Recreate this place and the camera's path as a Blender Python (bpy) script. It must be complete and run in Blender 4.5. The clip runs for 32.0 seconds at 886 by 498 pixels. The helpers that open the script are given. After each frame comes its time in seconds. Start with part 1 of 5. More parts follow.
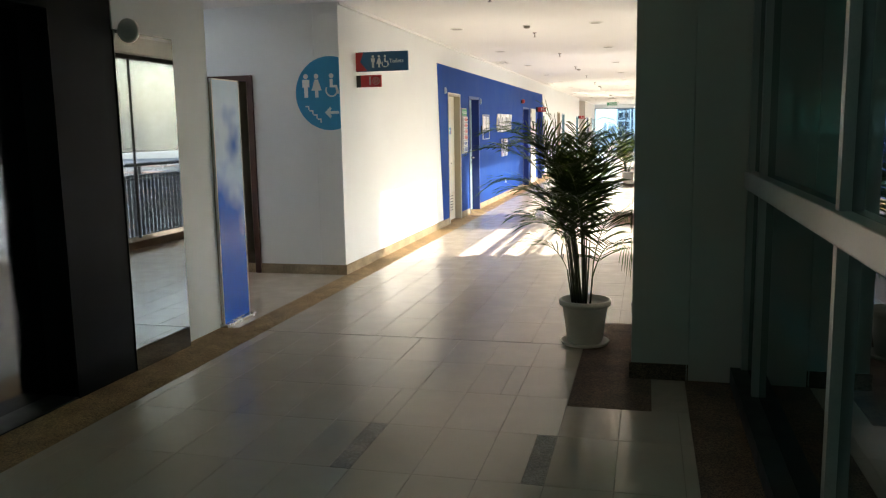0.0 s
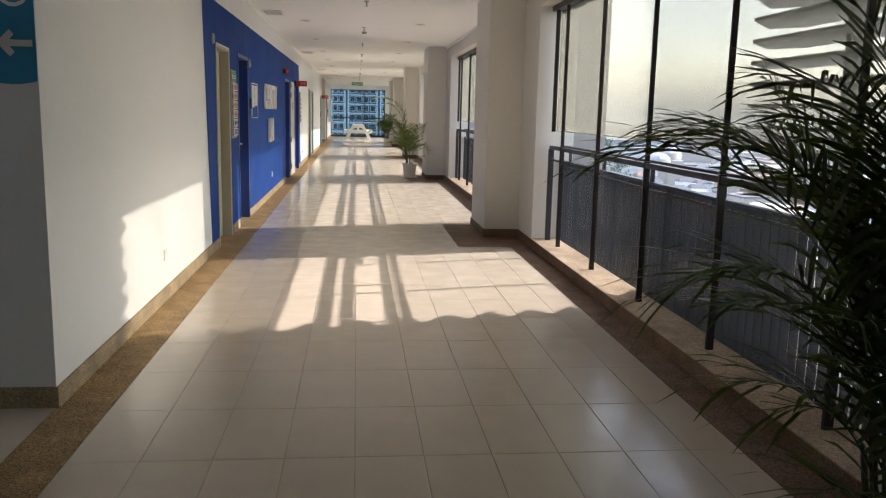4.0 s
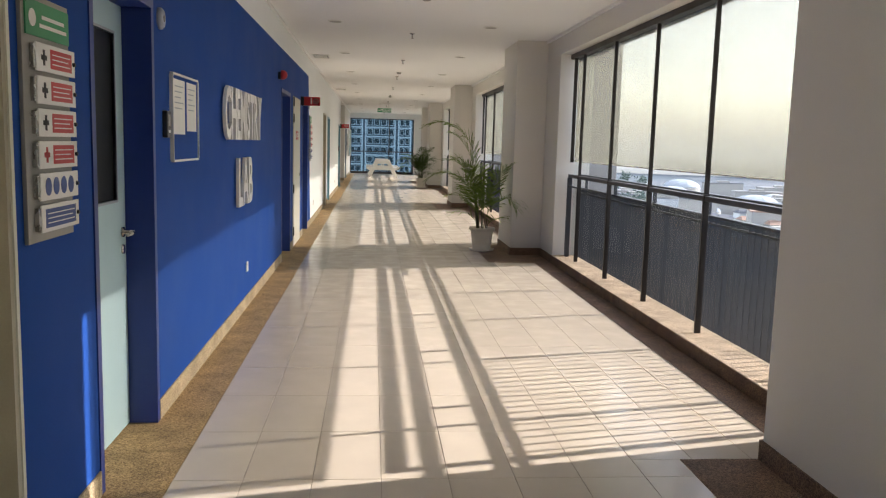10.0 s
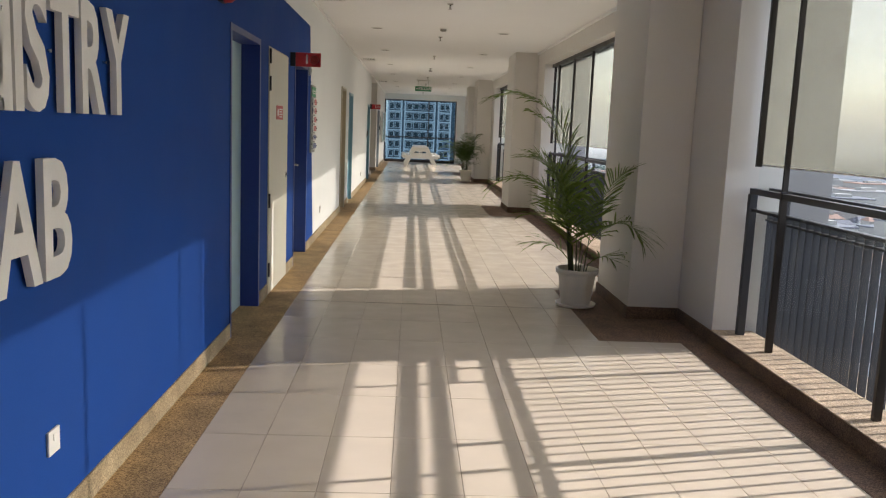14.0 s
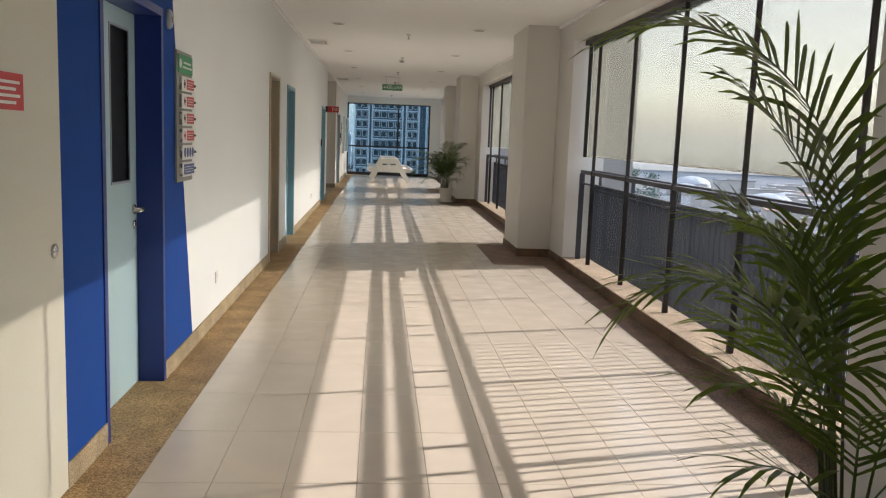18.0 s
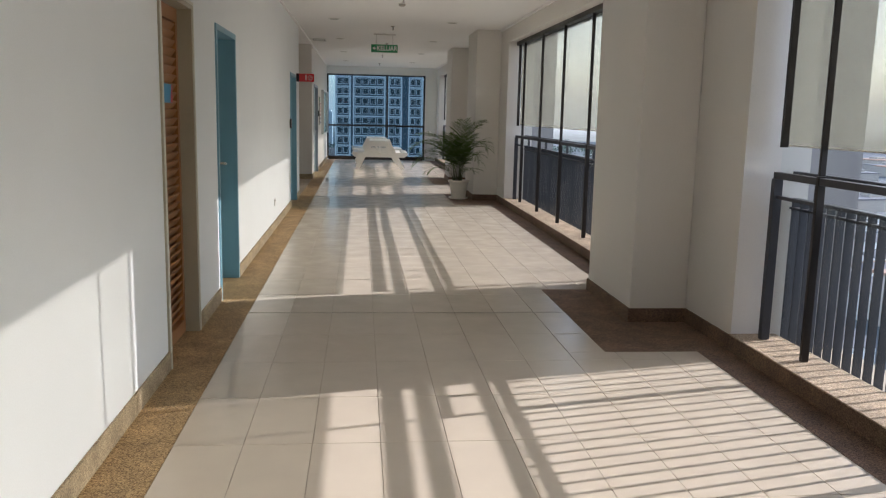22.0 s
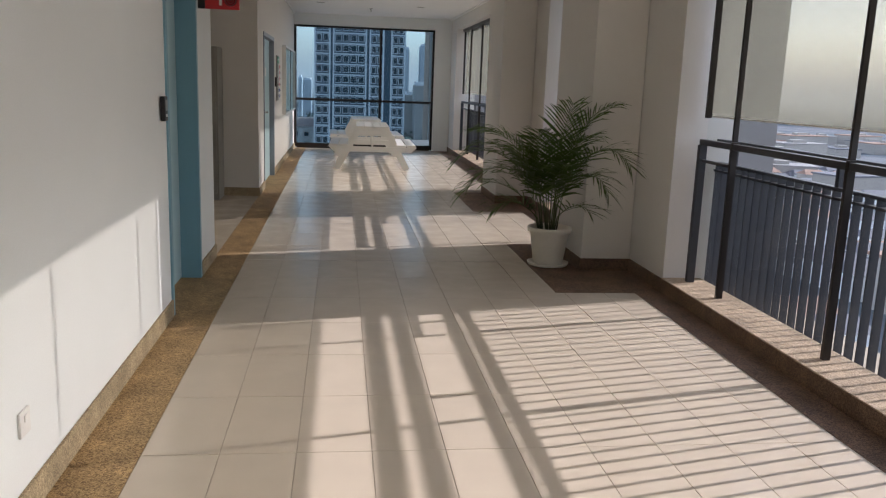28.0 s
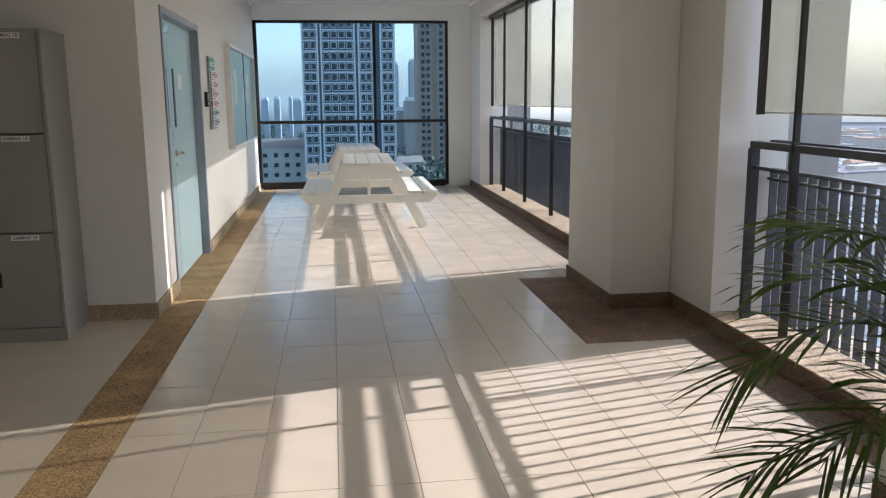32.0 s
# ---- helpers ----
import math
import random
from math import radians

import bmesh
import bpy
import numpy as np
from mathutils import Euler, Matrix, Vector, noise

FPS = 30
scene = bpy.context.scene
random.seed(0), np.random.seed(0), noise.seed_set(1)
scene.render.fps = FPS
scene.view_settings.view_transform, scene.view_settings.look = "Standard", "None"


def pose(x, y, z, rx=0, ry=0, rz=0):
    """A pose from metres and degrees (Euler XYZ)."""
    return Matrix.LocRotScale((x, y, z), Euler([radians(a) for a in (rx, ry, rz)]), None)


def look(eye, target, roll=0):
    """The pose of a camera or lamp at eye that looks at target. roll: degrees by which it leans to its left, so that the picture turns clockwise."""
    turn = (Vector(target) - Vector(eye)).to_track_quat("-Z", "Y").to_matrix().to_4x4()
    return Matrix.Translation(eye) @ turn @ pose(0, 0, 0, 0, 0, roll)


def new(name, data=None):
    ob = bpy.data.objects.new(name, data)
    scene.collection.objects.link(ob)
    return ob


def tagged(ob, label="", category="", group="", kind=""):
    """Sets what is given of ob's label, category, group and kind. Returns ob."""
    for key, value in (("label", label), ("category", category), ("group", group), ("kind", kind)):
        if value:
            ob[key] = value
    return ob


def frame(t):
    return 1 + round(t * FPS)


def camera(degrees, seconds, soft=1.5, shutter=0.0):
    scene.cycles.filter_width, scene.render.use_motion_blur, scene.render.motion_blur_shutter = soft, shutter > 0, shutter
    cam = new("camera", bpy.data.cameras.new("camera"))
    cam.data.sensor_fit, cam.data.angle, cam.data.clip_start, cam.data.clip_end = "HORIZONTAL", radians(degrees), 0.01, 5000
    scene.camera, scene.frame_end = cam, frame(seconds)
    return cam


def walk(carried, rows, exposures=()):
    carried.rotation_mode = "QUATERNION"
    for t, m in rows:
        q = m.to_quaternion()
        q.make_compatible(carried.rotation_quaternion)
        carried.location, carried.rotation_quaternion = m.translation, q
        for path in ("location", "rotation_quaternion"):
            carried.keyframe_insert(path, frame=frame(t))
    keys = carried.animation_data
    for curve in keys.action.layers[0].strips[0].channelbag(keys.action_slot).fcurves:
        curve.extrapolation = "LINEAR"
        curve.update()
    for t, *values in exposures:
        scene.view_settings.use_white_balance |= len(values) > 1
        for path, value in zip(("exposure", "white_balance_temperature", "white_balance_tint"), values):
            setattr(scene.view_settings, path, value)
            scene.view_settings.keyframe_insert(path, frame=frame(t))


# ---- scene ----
cam = camera(57.2, 32.0, 1.2)
PATH = [
    (0, (3.152, -0.865, 1.546), (2.669, 1.054, 1.255), -1.0),
    (0.5, (2.768, -0.44, 1.558), (2.493, 1.52, 1.268), -0.9),
    (1, (2.377, 0.018, 1.55), (2.348, 1.996, 1.256), -0.6),
    (1.5, (2.084, 0.534, 1.543), (2.117, 2.514, 1.263), -0.9),
    (2, (1.899, 1.045, 1.494), (1.993, 3.02, 1.192), 0.4),
    (2.5, (1.764, 1.533, 1.503), (1.796, 3.509, 1.194), -0.5),
    (3, (1.631, 2.179, 1.468), (1.73, 4.153, 1.164), 0.7),
    (3.5, (1.527, 2.768, 1.482), (1.718, 4.733, 1.162), 0.5),
    (5.5, (1.404, 5.057, 1.441), (1.619, 7.017, 1.104), 3.2),
    (6, (1.411, 5.668, 1.436), (1.584, 7.635, 1.122), 2.5),
    (6.5, (1.361, 6.289, 1.434), (1.564, 8.255, 1.131), 3.5),
    (7, (1.358, 6.887, 1.444), (1.593, 8.848, 1.128), 1.6),
    (7.5, (1.306, 7.473, 1.454), (1.507, 9.441, 1.159), 2.0),
    (8, (1.267, 8.084, 1.463), (1.482, 10.052, 1.178), 1.6),
    (8.5, (1.237, 8.695, 1.465), (1.404, 10.665, 1.161), 1.7),
    (9, (1.177, 9.297, 1.475), (1.36, 11.265, 1.166), 1.5),
    (9.5, (1.138, 9.888, 1.485), (1.274, 11.865, 1.218), 0.8),
    (10, (1.1, 10.423, 1.472), (1.276, 12.399, 1.218), 1.6),
    (10.5, (1.135, 10.993, 1.485), (1.346, 12.969, 1.255), 2.6),
    (11, (1.164, 11.55, 1.478), (1.425, 13.519, 1.238), 4.2),
    (11.5, (1.171, 12.11, 1.499), (1.444, 14.077, 1.263), 1.1),
    (12, (1.177, 12.665, 1.492), (1.41, 14.637, 1.253), 0.4),
    (12.5, (1.164, 13.264, 1.467), (1.377, 15.232, 1.183), 0.6),
    (13, (1.214, 13.804, 1.484), (1.371, 15.773, 1.171), 0.7),
    (13.5, (1.201, 14.394, 1.46), (1.393, 16.358, 1.135), 2.6),
    (14, (1.197, 14.947, 1.467), (1.283, 16.924, 1.175), 2.4),
    (14.5, (1.183, 15.54, 1.462), (1.237, 17.523, 1.204), 3.4),
    (16.5, (1.193, 17.91, 1.45), (1.298, 19.886, 1.159), 2.2),
    (17, (1.165, 18.499, 1.434), (1.319, 20.47, 1.131), 3.2),
    (17.5, (1.202, 19.085, 1.448), (1.332, 21.064, 1.189), 1.3),
    (18, (1.218, 19.593, 1.451), (1.38, 21.568, 1.182), 2.2),
    (18.5, (1.2, 20.176, 1.443), (1.378, 22.148, 1.155), 2.0),
    (19, (1.201, 20.735, 1.453), (1.346, 22.704, 1.138), 2.9),
    (19.5, (1.179, 21.307, 1.449), (1.378, 23.271, 1.128), 3.3),
    (20, (1.192, 21.878, 1.46), (1.369, 23.846, 1.149), 2.9),
    (20.5, (1.134, 22.481, 1.454), (1.381, 24.439, 1.126), 4.3),
    (21, (1.134, 23.051, 1.457), (1.378, 25.01, 1.136), 3.6),
    (21.5, (1.09, 23.618, 1.434), (1.348, 25.579, 1.137), 4.4),
    (22, (1.066, 24.218, 1.444), (1.268, 26.181, 1.119), 1.3),
    (22.5, (1.091, 24.837, 1.444), (1.263, 26.801, 1.106), 0.8),
    (23, (1.084, 25.454, 1.447), (1.262, 27.415, 1.101), 1.2),
    (23.5, (1.1, 26.08, 1.451), (1.235, 28.045, 1.102), 1.6),
    (24, (1.066, 26.782, 1.428), (1.315, 28.729, 1.043), 1.8),
    (24.5, (1.108, 27.334, 1.448), (1.373, 29.279, 1.063), 1.3),
    (25, (1.044, 28.007, 1.44), (1.338, 29.951, 1.071), 2.1),
    (25.5, (1.104, 28.666, 1.456), (1.329, 30.623, 1.108), 1.0),
    (27.5, (1.017, 31.16, 1.443), (1.232, 33.113, 1.068), 1.9),
    (28, (1.021, 31.797, 1.456), (1.274, 33.742, 1.062), 2.1),
    (28.5, (0.996, 32.437, 1.469), (1.277, 34.381, 1.093), 2.5),
    (29, (1.034, 33.08, 1.475), (1.252, 35.039, 1.134), 1.9),
    (29.5, (1.032, 33.792, 1.45), (1.26, 35.75, 1.111), 2.2),
    (30, (1.073, 34.374, 1.46), (1.246, 36.337, 1.121), 2.7),
    (30.5, (1.113, 35.032, 1.447), (1.357, 36.987, 1.102), 2.3),
    (31, (1.143, 35.628, 1.447), (1.374, 37.585, 1.108), 0.6),
    (31.5, (1.165, 36.273, 1.403), (1.454, 38.223, 1.068), 1.9),
    (32, (1.18, 36.867, 1.397), (1.44, 38.816, 1.036), -0.5),
]
walk(cam, [(t, look(eye, target, roll)) for t, eye, target, roll in PATH], [(0, 3.39, 6800, 14), (1.0, 3.14, 6800, 14), (2.0, 2.84, 6750, 15), (3.5, 2.24, 6700, 16), (5.5, 1.82, 6700, 16), (7, 1.46, 6700, 16), (8, 1.71, 6700, 16), (9, 2.18, 6700, 15), (10, 1.92, 6700, 15), (12, 1.62, 6700, 15), (14, 1.63, 6650, 15), (17, 1.82, 6640, 16), (19, 1.34, 6500, 16), (21, 1.29, 6430, 16), (22, 1.44, 6210, 16), (23, 1.77, 6150, 16), (25, 1.4, 6140, 17), (28, 1.27, 6340, 20), (29, 1.8, 6340, 18), (30, 2.25, 6160, 18), (31, 2.22, 6160, 18), (32, 1.76, 6160, 17)])

# ---- world, sun, exposure ----
SUN_DIR = Vector((-1.0, -0.235, -0.481)).normalized()
world = bpy.data.worlds.new("world")
scene.world = world
world.use_nodes = True
wn = world.node_tree
sky = wn.nodes.new("ShaderNodeTexSky")
sky.sky_type = "NISHITA"
sky.sun_disc = False
sky.sun_elevation = radians(25.5)
sky.sun_rotation = math.atan2(-SUN_DIR.x, -SUN_DIR.y)
sky.air_density, sky.dust_density, sky.ozone_density = 1.0, 0.8, 1.6
haze = wn.nodes.new("ShaderNodeHueSaturation")
haze.inputs["Saturation"].default_value = 0.5
wn.links.new(sky.outputs[0], haze.inputs["Color"])
wn.links.new(haze.outputs[0], wn.nodes["Background"].inputs[0])
wn.nodes["Background"].inputs[1].default_value = 0.14
sun = new("sun", bpy.data.lights.new("sun", "SUN"))
sun.data.energy, sun.data.angle, sun.data.color = 2.35, radians(0.5), (1.0, 0.965, 0.92)
sun.matrix_world = look(-40 * SUN_DIR, (0, 0, 0))

# ---- materials ----
def nodes(m):
    m.use_nodes = True
    return m.node_tree, m.node_tree.nodes["Principled BSDF"]


def surface(name, col, rough=0.6, var=0.12, scale=6.0, fine=90.0, bump=0.08, metal=0.0, rand=0.0, spec=0.5, coat=0.0):
    """Base colour with stains at one scale and grain at another, in world metres."""
    m = bpy.data.materials.new(name)
    t, b = nodes(m)
    geo = t.nodes.new("ShaderNodeNewGeometry")
    n1, n2 = t.nodes.new("ShaderNodeTexNoise"), t.nodes.new("ShaderNodeTexNoise")
    n1.inputs["Scale"].default_value, n2.inputs["Scale"].default_value = scale, fine
    n1.inputs["Detail"].default_value, n2.inputs["Detail"].default_value = 4, 3
    for n in (n1, n2):
        t.links.new(geo.outputs["Position"], n.inputs["Vector"])
    add = t.nodes.new("ShaderNodeMath")
    add.operation = "ADD"
    t.links.new(n1.outputs[0], add.inputs[0])
    t.links.new(n2.outputs[0], add.inputs[1])
    last = add.outputs[0]
    low, high = 0.6, 1.4
    if rand:
        info, mul, a2 = t.nodes.new("ShaderNodeObjectInfo"), t.nodes.new("ShaderNodeMath"), t.nodes.new("ShaderNodeMath")
        mul.operation, a2.operation = "MULTIPLY_ADD", "ADD"
        mul.inputs[1].default_value, mul.inputs[2].default_value = rand, -rand / 2
        t.links.new(info.outputs["Random"], mul.inputs[0])
        t.links.new(last, a2.inputs[0])
        t.links.new(mul.outputs[0], a2.inputs[1])
        last = a2.outputs[0]
    ramp = t.nodes.new("ShaderNodeMapRange")
    ramp.inputs[1].default_value, ramp.inputs[2].default_value = low, high
    ramp.inputs[3].default_value, ramp.inputs[4].default_value = 1 - var, 1 + var
    t.links.new(last, ramp.inputs[0])
    mix = t.nodes.new("ShaderNodeVectorMath")
    mix.operation = "SCALE"
    mix.inputs[0].default_value = col
    t.links.new(ramp.outputs[0], mix.inputs["Scale"])
    t.links.new(mix.outputs[0], b.inputs["Base Color"])
    rr = t.nodes.new("ShaderNodeMapRange")
    rr.inputs[1].default_value, rr.inputs[2].default_value = 0.3, 0.7
    rr.inputs[3].default_value, rr.inputs[4].default_value = max(rough - 0.06, 0.02), min(rough + 0.08, 1)
    t.links.new(n1.outputs[0], rr.inputs[0])
    t.links.new(rr.outputs[0], b.inputs["Roughness"])
    b.inputs["Metallic"].default_value = metal
    b.inputs["Specular IOR Level"].default_value = spec
    b.inputs["Coat Weight"].default_value = coat
    if bump:
        bp = t.nodes.new("ShaderNodeBump")
        bp.inputs["Strength"].default_value, bp.inputs["Distance"].default_value = bump, 0.004
        t.links.new(n2.outputs[0], bp.inputs["Height"])
        t.links.new(bp.outputs[0], b.inputs["Normal"])
    return m


def pebble(name, dark, light, rough=0.75):
    """Pebble wash: small stones of several tones set in cement."""
    m = bpy.data.materials.new(name)
    t, b = nodes(m)
    geo, vor, ramp, big = (t.nodes.new("ShaderNode" + k) for k in ("NewGeometry", "TexVoronoi", "ValToRGB", "TexNoise"))
    vor.inputs["Scale"].default_value = 170
    big.inputs["Scale"].default_value = 5
    t.links.new(geo.outputs["Position"], vor.inputs["Vector"])
    t.links.new(geo.outputs["Position"], big.inputs["Vector"])
    sep = t.nodes.new("ShaderNodeSeparateColor")
    t.links.new(vor.outputs["Color"], sep.inputs[0])
    t.links.new(sep.outputs[0], ramp.inputs[0])
    ramp.color_ramp.elements[0].color, ramp.color_ramp.elements[1].color = (*dark, 1), (*light, 1)
    mul = t.nodes.new("ShaderNodeVectorMath")
    mul.operation = "SCALE"
    mr = t.nodes.new("ShaderNodeMapRange")
    mr.inputs[1].default_value, mr.inputs[2].default_value, mr.inputs[3].default_value, mr.inputs[4].default_value = 0.3, 0.7, 0.75, 1.2
    t.links.new(big.outputs[0], mr.inputs[0])
    t.links.new(ramp.outputs[0], mul.inputs[0])
    t.links.new(mr.outputs[0], mul.inputs["Scale"])
    t.links.new(mul.outputs[0], b.inputs["Base Color"])
    bp = t.nodes.new("ShaderNodeBump")
    bp.inputs["Strength"].default_value, bp.inputs["Distance"].default_value = 0.5, 0.003
    bp.invert = True
    t.links.new(vor.outputs["Distance"], bp.inputs["Height"])
    t.links.new(bp.outputs[0], b.inputs["Normal"])
    b.inputs["Roughness"].default_value = rough
    return m


def glass(name, col, tint=1.0, rough=0.0, gloss_at_edge=0.05, power=5.0):
    """A thin pane: see-through with a mirror gloss."""
    m = bpy.data.materials.new(name)
    t, b = nodes(m)
    t.nodes.remove(b)
    clear, gloss, fres, mix = (t.nodes.new("ShaderNode" + k) for k in ("BsdfTransparent", "BsdfGlossy", "LayerWeight", "MixShader"))
    clear.inputs[0].default_value = (*[c * tint for c in col], 1)
    gloss.inputs["Roughness"].default_value = rough
    curve, scale = t.nodes.new("ShaderNodeMath"), t.nodes.new("ShaderNodeMath")
    curve.operation, scale.operation = "POWER", "MULTIPLY_ADD"
    curve.inputs[1].default_value = power
    scale.inputs[1].default_value, scale.inputs[2].default_value = gloss_at_edge, 0.015
    t.links.new(fres.outputs["Facing"], curve.inputs[0])
    t.links.new(curve.outputs[0], scale.inputs[0])
    t.links.new(scale.outputs[0], mix.inputs[0])
    t.links.new(clear.outputs[0], mix.inputs[1])
    t.links.new(gloss.outputs[0], mix.inputs[2])
    t.links.new(mix.outputs[0], t.nodes["Material Output"].inputs[0])
    return m


def screen_cloth(name, col, openness):
    """Woven sun screen: part open mesh, part cloth that lets light seep through."""
    m = bpy.data.materials.new(name)
    t, b = nodes(m)
    t.nodes.remove(b)
    clear, thin, dif, m1, m2 = (t.nodes.new("ShaderNode" + k) for k in ("BsdfTransparent", "BsdfTranslucent", "BsdfDiffuse", "MixShader", "MixShader"))
    thin.inputs[0].default_value = dif.inputs[0].default_value = (*col, 1)
    clear.inputs[0].default_value = (1.0, 0.985, 0.93, 1)
    m1.inputs[0].default_value = 0.5
    t.links.new(thin.outputs[0], m1.inputs[1])
    t.links.new(dif.outputs[0], m1.inputs[2])
    m2.inputs[0].default_value = openness
    t.links.new(m1.outputs[0], m2.inputs[1])
    t.links.new(clear.outputs[0], m2.inputs[2])
    t.links.new(m2.outputs[0], t.nodes["Material Output"].inputs[0])
    return m


M_WALL = surface("white_paint", (0.81, 0.832, 0.822), 0.62, 0.04, 1.3, 160, 0.06)
M_COL = surface("off_white_column_paint", (0.71, 0.685, 0.64), 0.65, 0.05, 1.1, 160, 0.06)
M_LEDGE = pebble("sunlit_ledge_pebble", (0.25, 0.18, 0.115), (0.60, 0.47, 0.33))
M_CEIL = surface("ceiling_paint", (0.87, 0.865, 0.85), 0.8, 0.03, 0.8, 120, 0.03)
M_BLUE = surface("blue_paint", (0.011, 0.060, 0.275), 0.7, 0.07, 1.5, 160, 0.05, spec=0.12)
M_BLUEF = surface("blue_enamel", (0.012, 0.035, 0.21), 0.34, 0.05, 2, 120, 0.03)
M_TILE = surface("floor_tile", (0.655, 0.57, 0.46), 0.18, 0.05, 5, 240, 0.02, rand=0.28, spec=0.5)
M_DRAIN = pebble("drain_mesh_tile", (0.24, 0.21, 0.17), (0.52, 0.46, 0.38), 0.5)
M_GROUT = surface("grout", (0.47, 0.40, 0.315), 0.9, 0.2, 8, 200, 0.1)
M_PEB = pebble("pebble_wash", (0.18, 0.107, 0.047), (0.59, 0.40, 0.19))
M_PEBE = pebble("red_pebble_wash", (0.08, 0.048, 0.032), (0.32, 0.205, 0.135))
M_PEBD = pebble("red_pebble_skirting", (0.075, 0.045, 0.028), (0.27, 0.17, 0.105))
M_PEBB = pebble("pebble_baseboard", (0.24, 0.18, 0.11), (0.52, 0.41, 0.25))
M_RAIL = surface("dark_steel", (0.055, 0.058, 0.068), 0.5, 0.2, 5, 150, 0.05, 0.3)
M_ALU = surface("dark_bronze_aluminium", (0.035, 0.03, 0.028), 0.4, 0.15, 4, 150, 0.03, 0.5)
M_GLASS = glass("window_glass", (0.97, 0.99, 0.99))
M_GLASSB = glass("blue_tinted_glass", (0.53, 0.64, 0.69))
M_GLASSG = glass("green_tinted_glass", (0.045, 0.10, 0.090), gloss_at_edge=0.8, power=3.0)
M_GLASSR = glass("smoke_glass", (0.085, 0.10, 0.097))
M_GLASSL = glass("sea_green_glass", (0.070, 0.108, 0.102), gloss_at_edge=0.8, power=3.0)
M_BLIND = screen_cloth("screen_cloth", (0.25, 0.255, 0.22), 0.48)
M_CREAM = surface("cream_laminate", (0.67, 0.65, 0.55), 0.45, 0.05, 2, 140, 0.03)
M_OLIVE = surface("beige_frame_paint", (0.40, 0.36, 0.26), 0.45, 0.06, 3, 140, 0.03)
M_PALE = surface("pale_blue_laminate", (0.42, 0.58, 0.62), 0.38, 0.05, 2, 140, 0.03)
M_TEAL = surface("light_blue_enamel", (0.19, 0.38, 0.47), 0.38, 0.06, 3, 140, 0.03)
M_GREYB = surface("grey_blue_enamel", (0.32, 0.36, 0.42), 0.4, 0.06, 3, 140, 0.03)
M_WOOD = surface("brown_door_paint", (0.36, 0.16, 0.055), 0.45, 0.15, 4, 120, 0.05)
M_WHITE = surface("white_plastic", (0.78, 0.77, 0.74), 0.4, 0.04, 8, 120, 0.02)
M_POT = surface("white_pot_plastic", (0.85, 0.80, 0.69), 0.42, 0.07, 9, 120, 0.03)
M_TABLE = surface("white_table_paint", (0.80, 0.78, 0.72), 0.4, 0.06, 7, 110, 0.05)
M_BLACK = surface("black_plastic", (0.02, 0.02, 0.022), 0.4, 0.2, 8, 120, 0.03)
M_DARKGLASS = surface("dark_vision_glass", (0.012, 0.014, 0.016), 0.35, 0.1, 3, 100, 0, spec=0.2)
M_CHROME = surface("brushed_steel", (0.55, 0.54, 0.52), 0.25, 0.1, 20, 200, 0.02, 1.0)
M_LIFT = surface("lift_door_steel", (0.42, 0.43, 0.43), 0.12, 0.1, 3, 260, 0.02, 1.0)
M_STONE = surface("honed_black_stone", (0.005, 0.0055, 0.006), 0.45, 0.3, 9, 200, 0.02, spec=0.08)
M_SOIL = surface("potting_soil", (0.06, 0.038, 0.022), 0.95, 0.4, 30, 150, 0.8)
def leaf_material(name, col, thin_col, share):
    """Glossy leaf that lets some light through."""
    m = surface(name, col, 0.42, 0.35, 3, 60, 0.05, rand=0.4)
    t, b = nodes(m)
    thin, mix = t.nodes.new("ShaderNodeBsdfTranslucent"), t.nodes.new("ShaderNodeMixShader")
    thin.inputs[0].default_value = (*thin_col, 1)
    mix.inputs[0].default_value = share
    t.links.new(b.outputs[0], mix.inputs[1])
    t.links.new(thin.outputs[0], mix.inputs[2])
    t.links.new(mix.outputs[0], t.nodes["Material Output"].inputs[0])
    return m


M_LEAF = leaf_material("palm_leaf", (0.020, 0.046, 0.012), (0.22, 0.36, 0.04), 0.27)
M_LIME = leaf_material("young_palm_leaf", (0.019, 0.043, 0.011), (0.34, 0.50, 0.05), 0.33)
M_STEM = surface("palm_cane", (0.07, 0.09, 0.03), 0.5, 0.3, 12, 80, 0.1)
M_RED = surface("red_sign", (0.55, 0.035, 0.04), 0.4, 0.06, 5, 100, 0.02)
M_GREEN = surface("green_sign", (0.025, 0.30, 0.12), 0.4, 0.06, 5, 100, 0.02)
M_NAVY = surface("navy_sign", (0.02, 0.06, 0.25), 0.4, 0.06, 5, 100, 0.02)
M_CYAN = surface("cyan_sign", (0.02, 0.27, 0.50), 0.4, 0.06, 5, 100, 0.02)
M_GREY = surface("locker_steel", (0.31, 0.30, 0.27), 0.42, 0.06, 2, 150, 0.04, 0.2)
M_CONC = surface("far_concrete", (0.33, 0.325, 0.33), 0.8, 0.2, 0.05, 1.0, 0)

# ---- mesh helpers ----
def box(bm, x0, x1, y0, y1, z0, z1, bev=0.0):
    v = [bm.verts.new((x, y, z)) for z in (z0, z1) for y in (y0, y1) for x in (x0, x1)]
    f = [bm.faces.new([v[i] for i in q]) for q in ((0, 2, 3, 1), (4, 5, 7, 6), (0, 1, 5, 4), (2, 6, 7, 3), (0, 4, 6, 2), (1, 3, 7, 5))]
    if bev:
        edges = list({e for g in f for e in g.edges})
        bmesh.ops.bevel(bm, geom=edges, offset=bev, segments=2, affect="EDGES", profile=0.5)
    return bm


def boxes(*specs, bev=0.0):
    bm = bmesh.new()
    for s in specs:
        box(bm, *s, bev=bev)
    return bm


